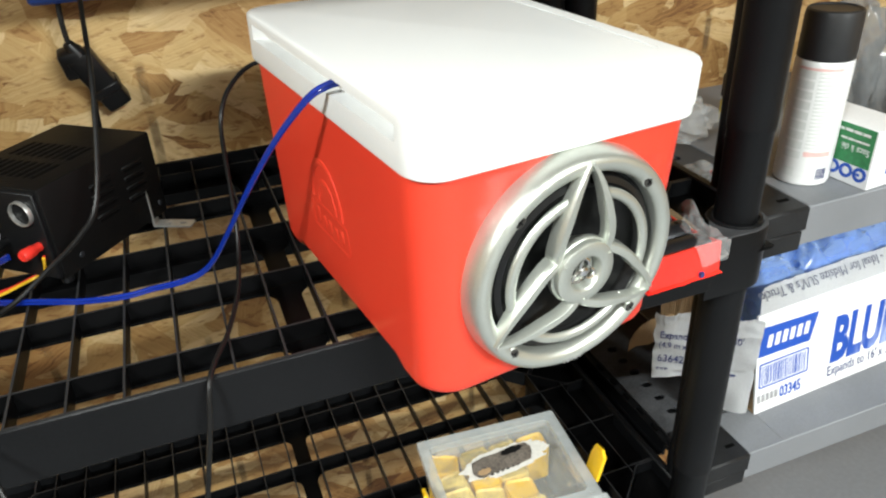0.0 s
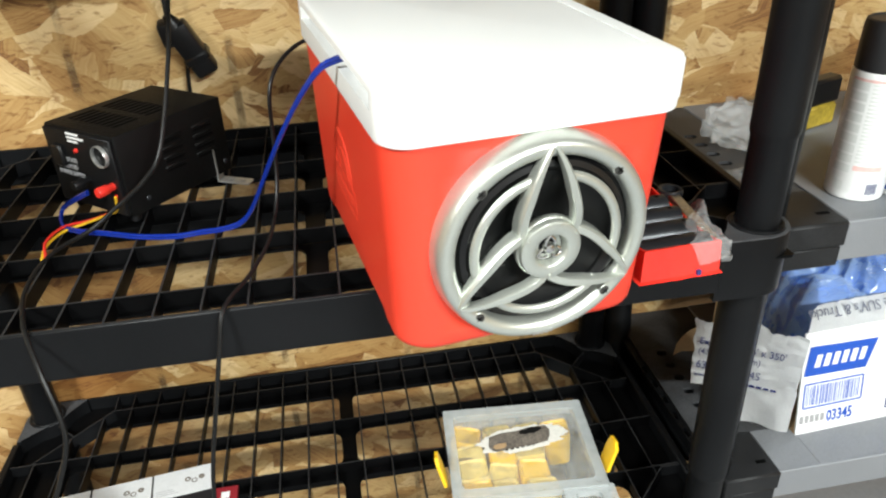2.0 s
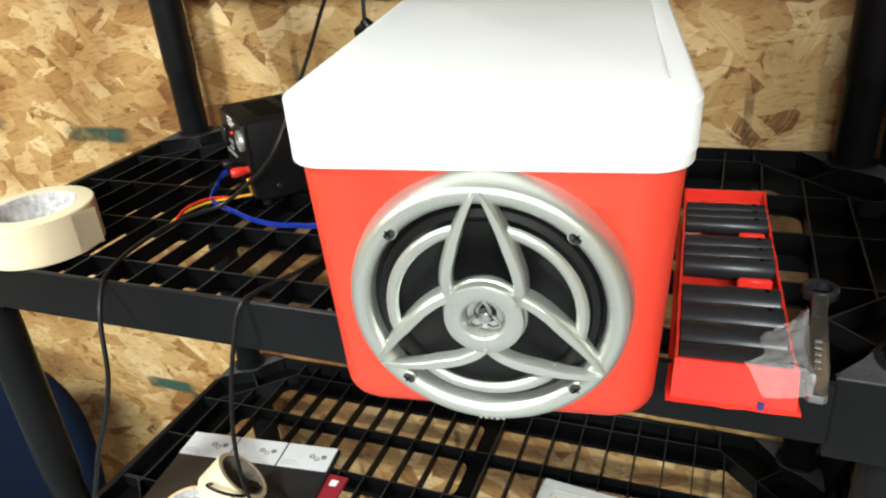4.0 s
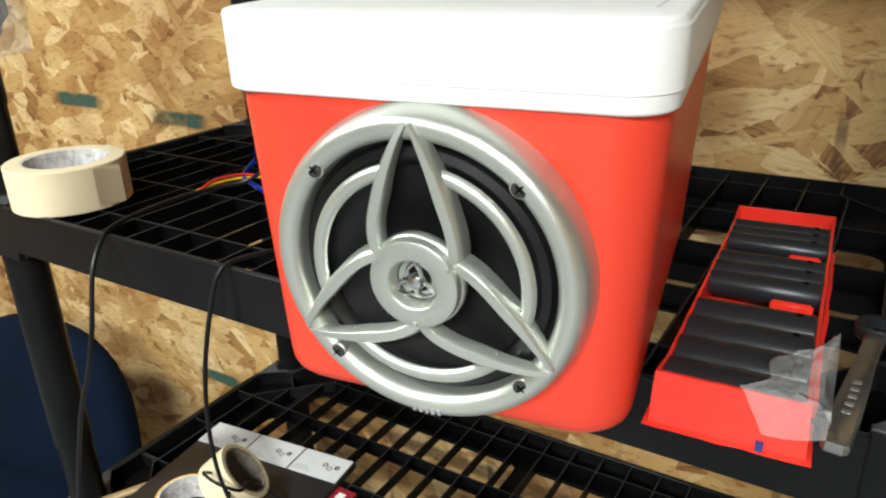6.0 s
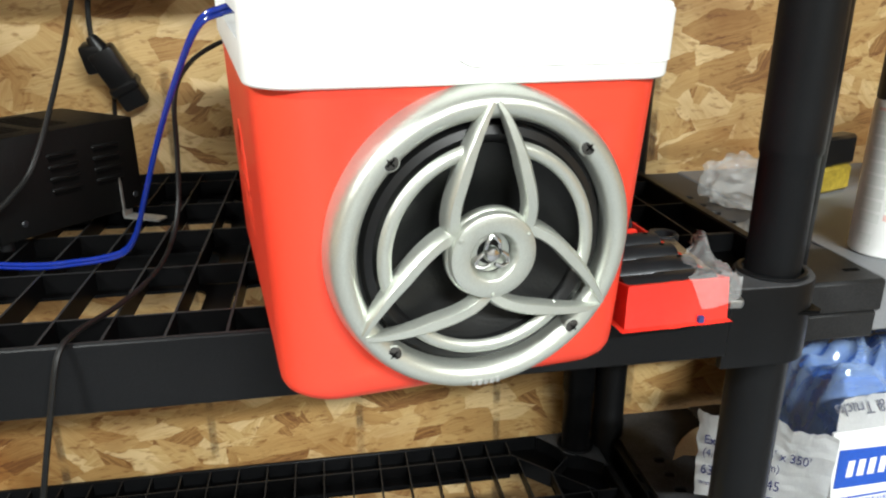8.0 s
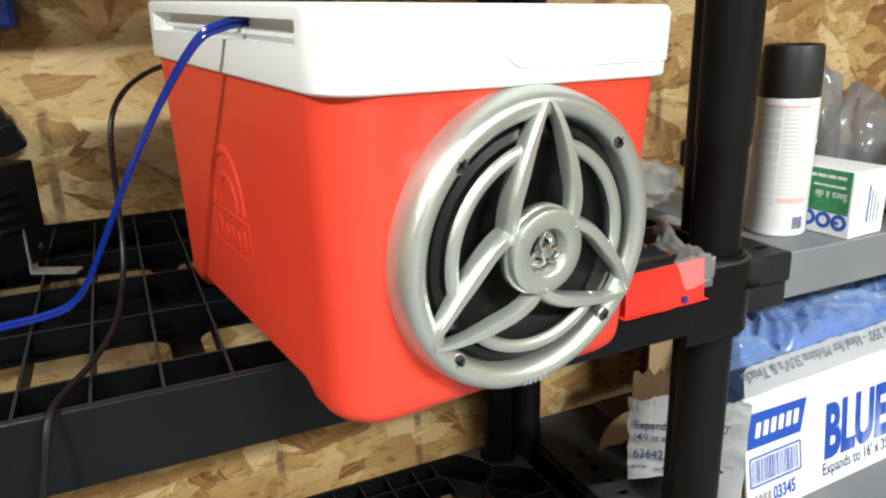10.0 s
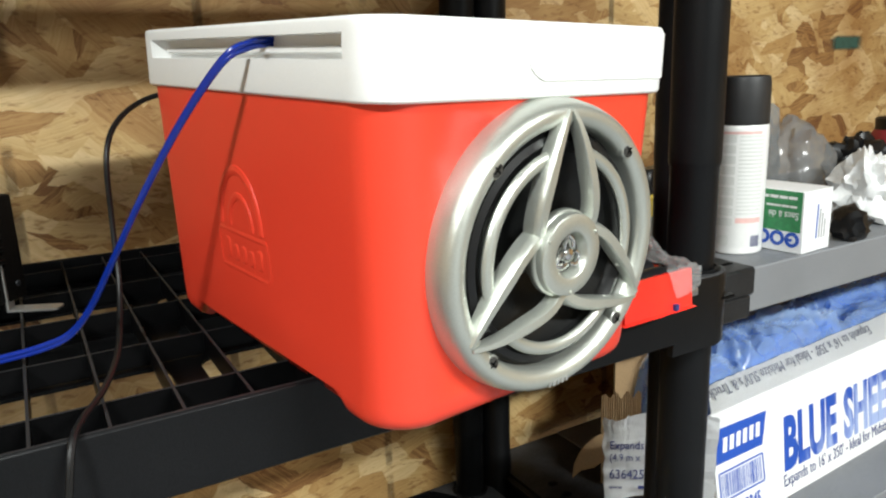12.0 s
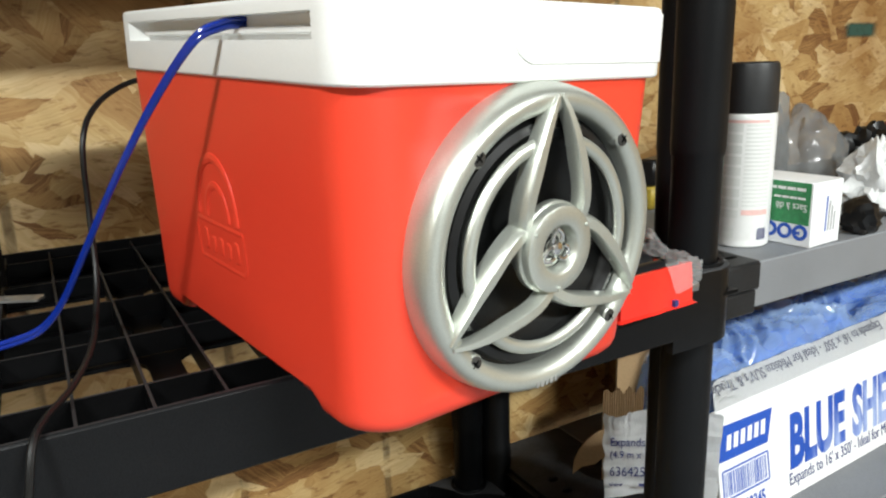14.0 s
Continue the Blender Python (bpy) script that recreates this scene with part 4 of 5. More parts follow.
part("tail", sweep([(-0.002, 0.004, -0.010), (-0.010, 0.012, -0.050), (-0.014, 0.014, -0.10), (-0.016, 0.014, -0.14)], 0.0028, 8, 6), CORD, plug)
outlet = thing("outlet_box", pose(-0.345, WALL_Y, 1.285), "blue plastic outlet box fixed to the board wall", "outlet")
part("box", box(-0.047, 0.047, -0.045, 0.0, -0.057, 0.057, bevel=0.004), BLUE_BOX, outlet)
part("cover", box(-0.035, 0.035, -0.049, -0.044, -0.040, 0.057, bevel=0.002), RUBBER, outlet)

# angle bracket
br = thing("angle_bracket", pose(-0.309, 0.419, SHELF_TOP + 0.001, 0, 0, -27), "small zinc-plated angle bracket with screw holes", "bracket")
part("upright_leg", plate_with_holes(-0.008, 0.008, 0.0, 0.046, 0.0, 0.002, [(-0.0022, 0.0022, 0.028, 0.038), (-0.0022, 0.0022, 0.012, 0.020)], 0.002), ZINC, br, smooth=False).matrix_basis = pose(0, 0, 0, 90, 0, 100)
part("flat_leg", plate_with_holes(0.0, 0.046, -0.008, 0.008, 0.0, 0.002, [(0.028, 0.038, -0.0022, 0.0022), (0.013, 0.021, -0.0022, 0.0022)], 0.002), ZINC, br, smooth=False)


# ======== rolls of tape ========
def tape_roll(m, r, ri, h, material, label, core=None):
    ob = thing("tape_roll", m, label, "tape")
    part("tape", lathe([(ri + 0.003, 0), (r - 0.001, 0), (r, 0.001), (r, h - 0.001), (r - 0.001, h), (ri + 0.003, h)], 64, closed=True), material, ob)
    part("core", lathe([(ri, 0.0005), (ri + 0.0032, 0.0005), (ri + 0.0032, h - 0.0005), (ri, h - 0.0005)], 64, closed=True), core or CARDBOARD, ob)
    return ob


CORE = mat("printed_core", (0.55, 0.53, 0.52), 0.6, vary=0.35, mottle=90)
roll = tape_roll(pose(-0.594, 0.161, SHELF_TOP + 0.001), 0.0645, 0.044, 0.050, TAPE_PAPER, "wide roll of cream masking tape lying flat on the shelf", CORE)
part("loose_end", sheet(6, 8, lambda u, v: Vector((0.0647 * math.cos(radians(-8 + 22 * u)) + 0.008 * u * u, 0.0647 * math.sin(radians(-8 + 22 * u)) + 0.004 * u, 0.004 + 0.042 * v + 0.002 * math.sin(v * 9) * u)), 0.0004), TAPE_PAPER, roll)

# ======== tray of sockets and a wrench ========
tray = thing("socket_tray", pose(0.1155, 0.0625, SHELF_TOP, 0, 0, 2.9), "open red plastic tray of dark deep sockets, half wrapped in film", "tool tray")
TW, TD, TH = 0.079, 0.316, 0.034


def tray_side(u, v):
    """One strip round the tray: u goes round, v from the foot's flange up the outside, over the rim and down the inside."""
    ends = ((0, 0), (TW, 0), (TW, TD), (0, TD))
    k = min(int(u * 4), 3)
    f = u * 4 - k
    (ax, ay), (bx_, by_) = ends[k], ends[(k + 1) % 4]
    x, y = ax + (bx_ - ax) * f, ay + (by_ - ay) * f
    rim = TH if k in (0, 2) else TH - 0.006 * math.sin(math.pi * min(1.0, f * 8, (1 - f) * 8) / 2)
    grow, z = ((0.0045, 0.0), (0.0015, 0.0015), (0.0008, 0.6 * rim), (0.0, rim), (-0.0022, rim), (-0.0030, 0.5 * rim), (-0.0036, 0.003))[round(v * 6)]
    wob = noise.noise(Vector((x * 70, y * 45, 2)))
    cx, cy = (x - TW / 2) / (TW / 2), (y - TD / 2) / (TD / 2)
    return Vector((x + grow * (cx if abs(cx) > 0.99 else 0.0) + (0.0012 * wob if v < 0.2 else 0.0004 * wob),
                   y + grow * (cy if abs(cy) > 0.99 else 0.0) + (0.0016 * wob if v < 0.2 else 0.0003 * wob),
                   z + (0.0010 * abs(wob) if 0.4 < v < 0.7 else 0.0)))


shell = sheet(96, 6, tray_side)
bmesh.ops.remove_doubles(shell, verts=shell.verts, dist=0.00005)
part("tray", shell, RED_TRAY, tray)
part("tray_floor", box(0.002, TW - 0.002, 0.002, TD - 0.002, 0.001, 0.0035), RED_TRAY, tray, smooth=False)
# three groups of sockets, the largest in front, with red bridges between the groups
for rr, y in ((0.0142, 0.0185), (0.0142, 0.0480), (0.0140, 0.0770), (0.0136, 0.1055), (0.0102, 0.1595), (0.0100, 0.1805), (0.0098, 0.2010), (0.0086, 0.2440), (0.0084, 0.2620), (0.0080, 0.2790)):
    zc = 0.0342 - rr
    sk = part("socket", lathe([(rr * 0.72, 0.058), (rr * 0.72, 0.0735), (rr * 0.93, 0.0735), (rr, 0.0725), (rr, 0.032), (rr * 0.94, 0.029), (rr * 0.94, 0.001), (rr * 0.9, 0.0), (rr * 0.5, 0.0), (rr * 0.5, 0.012)], 24, m=pose(0.0030, y, zc, 0, 90, 0)), STEEL, tray)
    part("bore", lathe([(rr * 0.73, 0.060), (0, 0.060)], 16, m=pose(0.0030, y, zc, 0, 90, 0)), DARK, sk)
    part("pin_hole", lathe([(0, 0.0004), (0.0022, 0.0004), (0.0022, -0.001)], 10, m=pose(0.0660, y, zc + rr - 0.0002)), DARK, sk)
for y, x0 in ((0.1340, 0.046), (0.2230, 0.050), (0.2990, 0.020)):
    part("bridge", box(x0, TW - 0.006, y - 0.0028, y + 0.0028, 0.003, 0.029, bevel=0.002), RED_TRAY, tray)


def film_at(u, v):
    """Film folded over the tray's front corner: v below 0.3 hangs down the front."""
    w = 0.5 * abs(noise.noise(Vector((u * 4, v * 7, 0.3)))) + 0.5 * abs(noise.noise(Vector((u * 9, v * 11, 4))))
    if v < 0.3:
        k = v / 0.3
        return Vector((0.058 + 0.030 * u - 0.012 * k * (1 - u), -0.0026 - 0.003 * w, 0.012 + 0.006 * u * u + (0.0255 - 0.006 * u * u) * k))
    k = (v - 0.3) / 0.7
    edge = 0.044 + 0.036 * k + 0.006 * math.sin(9 * k)
    return Vector((edge + (0.089 - edge) * u, -0.0026 + 0.068 * k, 0.0372 + 0.008 * w + 0.016 * u * math.exp(-((k - 0.80) / 0.22) ** 2) - 0.012 * max(0, u - 0.86) / 0.14))


part("film", sheet(18, 30, film_at), FOIL, tray, "torn clear plastic film")
part("blue_mark", box(0.056, 0.060, -0.0045, -0.0005, 0.0015, 0.0065), DARK_PRINT, tray, smooth=False)
wr = thing("wrench", pose(0.2085, 0.082, SHELF_TOP + 0.004, 0, 0, -5), "dull chrome wrench bar lying beside the socket tray", "wrench")
bar = prism([(-0.0070, -0.006), (-0.0045, -0.0085), (0.0045, -0.0085), (0.0070, -0.006), (0.0078, 0.02), (0.0070, 0.06), (0.0056, 0.105), (0.0070, 0.135), (-0.0070, 0.135), (-0.0056, 0.105), (-0.0070, 0.06), (-0.0078, 0.02)], 0.0, 0.0075, 0.0022)
hdl = part("handle", bar, DULL_CHROME, wr)
for k in range(5):
    part("stamped_mark", box(-0.0022, 0.0022, 0.024 + 0.009 * k, 0.0275 + 0.009 * k, 0.0074, 0.0077), ZINC, hdl, smooth=False)
part("ring_end", lathe([(0.0098, 0.001), (0.0132, 0.0), (0.0148, 0.002), (0.0148, 0.008), (0.0132, 0.010), (0.0098, 0.009)], 28, closed=True, m=pose(0, 0.147, -0.001)), STEEL, wr)

# ======== things on the lower shelf ========
BIN_Z = LOW_TOP + 0.001
org = thing("parts_organizer", pose(-0.045, 0.3285, BIN_Z, 0, 0, -5.0) @ pose(0, -0.166, 0), "clear-lidded parts organizer with yellow cups and latches", "organizer")
BW, BD, BH = 0.207, 0.166, 0.106
part("body", loft([(0.0, rounded(0.010, BW - 0.010, 0.010, BD - 0.010, 0.008, 4)), (BH - 0.012, rounded(0.004, BW - 0.004, 0.004, BD - 0.004, 0.008, 4)),
                   (BH - 0.012, rounded(0.0065, BW - 0.0065, 0.0065, BD - 0.0065, 0.007, 4)), (0.003, rounded(0.0125, BW - 0.0125, 0.0125, BD - 0.0125, 0.007, 4))]), BIN_FROST, org)
rim = plate_with_holes(0, BW, 0, BD, BH - 0.012, BH, [(0.014, BW - 0.014, 0.014, BD - 0.014)], 0.008)
blid = part("lid_frame", rim, BIN_RIM, org)
part("lid_panel", box(0.012, BW - 0.012, 0.012, BD - 0.012, BH - 0.004, BH - 0.002), BIN_CLEAR, blid, "clear window", smooth=False)
part("lid_handle", plate_with_holes(BW - 0.062, BW + 0.006, -0.052, 0.004, BH - 0.012, BH - 0.002, [(BW - 0.048, BW - 0.014, -0.034, -0.006)], 0.008), BIN_RIM, blid)
random.seed(12)
for cx in range(4):
    for cy in range(4):
        if cx == 3 and cy < 3:
            continue
        x0, y0 = 0.014 + cx * 0.0440 + random.uniform(-0.004, 0.004), 0.012 + cy * 0.0365 + random.uniform(-0.003, 0.003)
        h = 0.072 + random.uniform(0.0, 0.016)
        w, d = 0.043, 0.037
        cup = part("cup", loft([(-0.062, rounded(-0.4 * w, 0.4 * w, -0.4 * d, 0.4 * d, 0.007, 3)), (-0.004, rounded(-w / 2, w / 2, -d / 2, d / 2, 0.007, 3)), (0.0, rounded(-0.46 * w, 0.46 * w, -0.46 * d, 0.46 * d, 0.006, 3)),
                                (-0.003, rounded(-0.40 * w, 0.40 * w, -0.40 * d, 0.40 * d, 0.005, 3))]), YELLOW if (cx + cy) % 3 == 0 else PALE_FILL, org)
        cup.matrix_basis = pose(x0 + 0.022, y0 + 0.019, h, random.uniform(-9, 9), random.uniform(-9, 9), random.uniform(-14, 14))


def torn(n, rx, ry, seed, jag):
    out = []
    for i in range(n):
        a = 2 * math.pi * i / n
        k = 1 + jag * noise.noise(Vector((math.cos(a) * 3 + seed, math.sin(a) * 3, seed))) + 0.5 * jag * noise.noise(Vector((math.cos(a) * 9, math.sin(a) * 9, seed)))
        out.append((rx * k * math.cos(a), ry * k * math.sin(a)))
    return out


part("torn_label", prism(torn(150, 0.063, 0.0235, 3.0, 0.20), 0, 0.0006), TORN_WHITE, blid, "torn paper label", smooth=False).matrix_basis = pose(0.110, 0.098, BH - 0.0016, 0, 0, 8)
core_outline = [(-0.050, -0.006), (-0.046, -0.0145), (-0.040, -0.0175), (-0.018, -0.0160), (0.010, -0.0172), (0.034, -0.0150), (0.041, -0.004), (0.044, 0.006), (0.040, 0.0150), (0.018, 0.0165), (-0.004, 0.0140), (-0.024, 0.0155), (-0.044, 0.0120)]
part("label_core", prism(core_outline, 0, 0.0008), TORN_BROWN, blid, smooth=False).matrix_basis = pose(0.107, 0.0985, BH - 0.0009, 0, 0, 8)
part("dark_patch", prism(torn(40, 0.0165, 0.0055, 5.0, 0.3), 0, 0.0004), CORD, blid, smooth=False).matrix_basis = pose(0.122, 0.1105, BH + 0.0001, 0, 0, 10)
part("pale_patch", prism(torn(30, 0.0095, 0.0050, 9.0, 0.3), 0, 0.0004), CARDBOARD, blid, smooth=False).matrix_basis = pose(0.074, 0.0845, BH + 0.0001, 0, 0, 10)
for k in range(6):
    part("text_bar", box(-0.0022, 0.0022, -0.0011, 0.0011, 0, 0.0004), CORD, blid, smooth=False).matrix_basis = pose(0.083 + 0.0078 * k, 0.0775 + 0.0012 * k, BH - 0.0009, 0, 0, 8 + 12 * (k % 2))
for x, sgn in ((0.0, -1), (BW, 1)):
    lt = prism([(0, -0.011), (0, 0.011), (0.004, 0.015), (0.030, 0.015), (0.046, 0.012), (0.050, -0.004), (0.044, -0.014), (0.004, -0.015)], -0.0025, 0.0025, 0.001)
    part("latch", lt, YELLOW, org, "yellow plastic latch").matrix_basis = pose(x + sgn * 0.006, 0.046, BH - 0.016, 0, -90 + sgn * 14, 0)

pack = thing("card_pack", pose(-0.668, 0.360, LOW_TOP + 0.001, 0, 0, 6.5), "flat black pack with three silver label cards on its edge", "package")
part("pack", box(0.0, 0.268, -0.205, 0.004, 0.0, 0.011, bevel=0.002), mat("black_card", (0.012, 0.012, 0.014), 0.35, vary=0.2), pack)
for k in range(3):
    lab = part("label_card", box(0.002 + 0.0885 * k, 0.0875 + 0.0885 * k, -0.050, 0.002, 0.011, 0.0122), CARD_SILVER, pack, smooth=False)
    for dx, dy, ri in ((0.050, -0.021, 0.0022), (0.0600, -0.026, 0.0030), (0.0705, -0.021, 0.0008)):
        part("ring_mark", lathe([(ri, 0), (ri, 0.0004), (0.0046, 0.0004), (0.0046, 0)], 20, closed=True, m=pose(0.002 + 0.0885 * k + dx, dy, 0.0121)), TORN_BROWN, lab, smooth=False)
    for j in range(3):
        part("text_bar", box(0.006 + 0.0885 * k, 0.030 + 0.004 * j + 0.0885 * k, -0.036 - 0.004 * j, -0.0345 - 0.004 * j, 0.0122, 0.0125), GREY_PRINT, lab, smooth=False)
tagged(part("red_card", box(-0.398, -0.362, 0.285, 0.345, LOW_TOP + 0.001, LOW_TOP + 0.006, bevel=0.001, m=None), DARK_RED), "small dark red card packet with a pale mark", "package")
part("pale_mark", box(-0.386, -0.374, 0.322, 0.334, LOW_TOP + 0.006, LOW_TOP + 0.0066), PRINT_WHITE, bpy.data.objects["red_card"], smooth=False)
tape_roll(pose(-0.534, 0.188, LOW_TOP + 0.013), 0.042, 0.036, 0.038, ORANGE_TAPE, "orange tape roll with a printed core, standing on a black pack", CORE)
tape_roll(pose(-0.500, 0.222, LOW_TOP + 0.046, 0, 50, 40), 0.044, 0.034, 0.046, TAPE_PAPER, "cream tape roll leaning on its edge", TORN_BROWN)
tagged(part("wood_strip", box(-0.10, 0.10, -0.006, 0.006, 0, 0.006, bevel=0.001), WOOD), "thin pale wooden strip on the lower shelf", "wood strip").matrix_world = pose(-0.640, 0.215, LOW_TOP + 0.004, 0, 0, 62)

# ======== things on the grey shelves ========
can = thing("spray_can", pose(0.475, 0.243, 0.975, 0, 0, -35), "white spray can with fine print and a black cap", "spray can")
part("can_body", lathe([(0, 0.002), (0.030, 0.0), (0.0325, 0.002), (0.0332, 0.005), (0.0325, 0.008), (0.033, 0.010), (0.033, 0.150), (0.0325, 0.154), (0.029, 0.160), (0, 0.162)], 56), CAN_WHITE, can)
part("cap", lathe([(0.0318, 0.156), (0.0325, 0.158), (0.0318, 0.205), (0.0305, 0.211), (0.0285, 0.2125), (0.0270, 0.2105), (0, 0.2095)], 56), CAN_CAP, can)


def can_bar(a0, a1, z0, z1, material, name="print_block"):
    n = max(2, int(abs(a1 - a0) / 5))
    bm = sheet(n, 1, lambda u, v: Vector((0.03335 * math.cos(radians(a0 + (a1 - a0) * u)), 0.03335 * math.sin(radians(a0 + (a1 - a0) * u)), z0 + (z1 - z0) * v)))
    part(name, bm, material, can)


for k in range(9):
    can_bar(-150, -112, 0.036 + 0.0125 * k, 0.0455 + 0.0125 * k, CAN_PRINT)
for k in range(21):
    can_bar(-106, -52, 0.050 + 0.0046 * k, 0.0525 + 0.0046 * k, CAN_PRINT, "print_line")
can_bar(-106, -50, 0.040, 0.046, PINK_PRINT)
can_bar(-150, -60, 0.146, 0.149, PINK_PRINT)
for k in range(9):
    can_bar(-72 + 2.6 * k, -72 + 2.6 * k + 1.3, 0.010, 0.024, DARK_PRINT, "code_bar")
can_bar(-140, -118, 0.012, 0.024, CAN_PRINT)

gb = thing("bag_carton", rot_to((0.004, -0.055, 0), (0, 0, 1), (0.506, 0.229, 0.9755)), "green and white carton of rubbish bags standing upside down", "carton")
GW = 0.0555
part("carton", box(-0.06, GW, 0.0, 0.076, -0.062, 0.0, bevel=0.0008), WHITE_CARD, gb)
part("green_panel", box(-0.058, GW - 0.003, 0.026, 0.0755, 0.0, 0.0005), GREEN_PRINT, gb, smooth=False)
lettering("carton_text", "Sacs à dé", 0.0125, PRINT_WHITE, gb, pose(GW - 0.006, 0.050, 0.0006, 0, 0, 180), 0.85)
for k in range(4):
    part("text_bar", box(GW - 0.008 - 0.010 * (k + 1), GW - 0.009 - 0.010 * k, 0.0555, 0.0580, 0.0005, 0.0008), PRINT_WHITE, gb, smooth=False)
    part("text_bar", box(GW - 0.008 - 0.012 * (k + 1), GW - 0.0095 - 0.012 * k, 0.0655, 0.0690, 0.0005, 0.0008), PRINT_WHITE, gb, smooth=False)
for k in range(3):
    part("logo_ring", lathe([(0.0052, 0), (0.0052, 0.0009), (0.0092, 0.0009), (0.0092, 0)], 28, closed=True, m=pose(GW - 0.0125 - 0.0190 * k, 0.0165, 0.0004)), BLUE_PRINT, gb, smooth=False)
part("logo_bar", box(GW - 0.0125 - 0.0075, GW - 0.0125, 0.0145, 0.0175, 0.0004, 0.0014), BLUE_PRINT, gb, smooth=False)
for k, n in enumerate((0.042, 0.036, 0.030, 0.022)):
    part("side_text_bar", box(0, 0.0006, 0.016, 0.016 + n, -0.001, 0.001, m=pose(GW, 0, -0.030 - 0.006 * k)), BLUE_PRINT if k == 0 else GREY_PRINT, gb, smooth=False)

tagged(part("plastic_bag", crumple(0.046, 0.048, 0.100, 2, 0.34, 1.4), SMOKE_FILM), "crumpled grey translucent plastic bag", "plastic bag").matrix_world = pose(0.685, 0.39, 0.976)
tagged(part("plastic_bag", crumple(0.064, 0.050, 0.076, 5, 0.32, 1.2), SMOKE_FILM), "crumpled grey translucent plastic bag", "plastic bag").matrix_world = pose(0.775, 0.37, 0.976)
tagged(part("black_bag", crumple(0.055, 0.045, 0.052, 9, 0.42, 2.0), RUBBER), "crumpled shiny black plastic bag", "plastic bag").matrix_world = pose(1.00, 0.40, 0.976)
tagged(part("white_bag", crumple(0.046, 0.040, 0.054, 11, 0.50, 2.4), mat("white_film", (0.72, 0.73, 0.73), 0.3, vary=0.1)), "crumpled white plastic bag", "plastic bag").matrix_world = pose(0.768, 0.250, 0.976)
tagged(part("black_bag", crumple(0.021, 0.021, 0.026, 17, 0.4, 2.2, 3), RUBBER), "small crumpled black plastic bag beside the green carton", "plastic bag").matrix_world = pose(0.628, 0.186, 0.976)
jar = thing("red_jar", pose(1.15, 0.42, 0.976), "dark red jar with a black lid on the grey shelf", "jar")
part("jar", lathe([(0, 0), (0.036, 0), (0.04, 0.006), (0.04, 0.085), (0.032, 0.098), (0, 0.1)], 32), DARK_RED, jar)
part("lid", lathe([(0.034, 0.092), (0.034, 0.115), (0.030, 0.118), (0, 0.118)], 32), RUBBER, jar)
tagged(part("clear_bag", crumple(0.046, 0.042, 0.034, 15, 0.42, 2.0), THIN_FILM), "crumpled clear plastic bag on the grey shelf", "plastic bag").matrix_world = pose(0.425, 0.43, 0.976)
scrap = tagged(part("film_scrap", crumple(0.030, 0.022, 0.012, 21, 0.6, sub=3), CLEAR_FILM), "small scrap of clear film with a red tip", "film scrap")
scrap.matrix_world = pose(0.352, 0.29, 0.976)
part("red_tip", box(0.020, 0.034, -0.005, 0.005, 0.002, 0.008, bevel=0.002), RED_WIRE, scrap)
snack = thing("yellow_packet", pose(0.56, 0.46, 0.976, 0, 0, 20), "small olive-yellow and black packet on the grey shelf", "packet")
part("packet", box(-0.04, 0.04, -0.012, 0.012, 0, 0.035, bevel=0.004), mat("olive_card", (0.36, 0.26, 0.03), 0.5, vary=0.3, mottle=40), snack)
part("band", box(-0.0405, 0.0405, -0.0125, 0.0125, 0.035, 0.075, bevel=0.004), RUBBER, snack)

# carton of blue sheeting on the lower grey shelf
BX = pose(0.4945, 0.247, 0.5533, 0, 0, 3) @ Matrix.Scale(1.032, 4)
bx = thing("sheeting_carton", BX, "long white carton with blue print, torn open, full of blue sheeting", "carton")
BXL = 0.72
FP = pose(0, 0, 0, 80.2)
fpn = part("front_panel", box(0, BXL, 0, 0.170, -0.003, 0), WHITE_CARD, bx, smooth=False)
fpn.matrix_basis = FP
part("bottom_panel", box(0, BXL, 0.002, 0.20, 0.0, 0.003), CARDBOARD, bx, smooth=False)
part("back_panel", box(0, BXL, 0.20, 0.203, 0.0, 0.19), CARDBOARD, bx, smooth=False)
part("back_flap", box(0.01, BXL, 0, 0.06, -0.0015, 0.0015), CARDBOARD, bx, smooth=False).matrix_basis = pose(0, 0.203, 0.19, 70)
part("end_panel", box(BXL - 0.003, BXL, 0.004, 0.20, 0.003, 0.16), CARDBOARD, bx, smooth=False)
ff = part("front_flap", sheet(90, 5, lambda u, v: Vector((0.004 + 0.014 * v * max(0, 1 - 30 * u) + (BXL - 0.01) * u, 0.038 * v * (1 - 0.30 * math.exp(-u * 45) - 0.07 * noise.noise(Vector((u * 9, 0, 2))) - 0.05 * noise.noise(Vector((u * 60, 0, 4)))), 0.0009 * noise.noise(Vector((u * 6, v * 2, 0))))), 0.0025), WHITE_CARD, bx, smooth=False)
ff.matrix_basis = pose(0, 0.0295, 0.1672, 52)
lettering("flap_text", "Expands to 16' x 350' - Ideal for Midsize SUV's & Trucks", 0.0215, FLAP_PRINT, ff, pose(0.435, 0.031, 0.0036, 0, 0, 180), 0.87)
logo = part("logo_panel", prism([(0.003, 0.099), (0.107, 0.097), (0.1225, 0.143), (0.0095, 0.147)], 0, 0.0006), BLUE_PRINT, fpn, smooth=False)
for k in range(6):
    x0 = 0.0185 + 0.0148 * k
    part("logo_bar", prism([(x0, 0.112), (x0 + 0.009, 0.1118), (x0 + 0.013, 0.132), (x0 + 0.004, 0.1322)], 0.0006, 0.001), WHITE_CARD, logo, smooth=False)
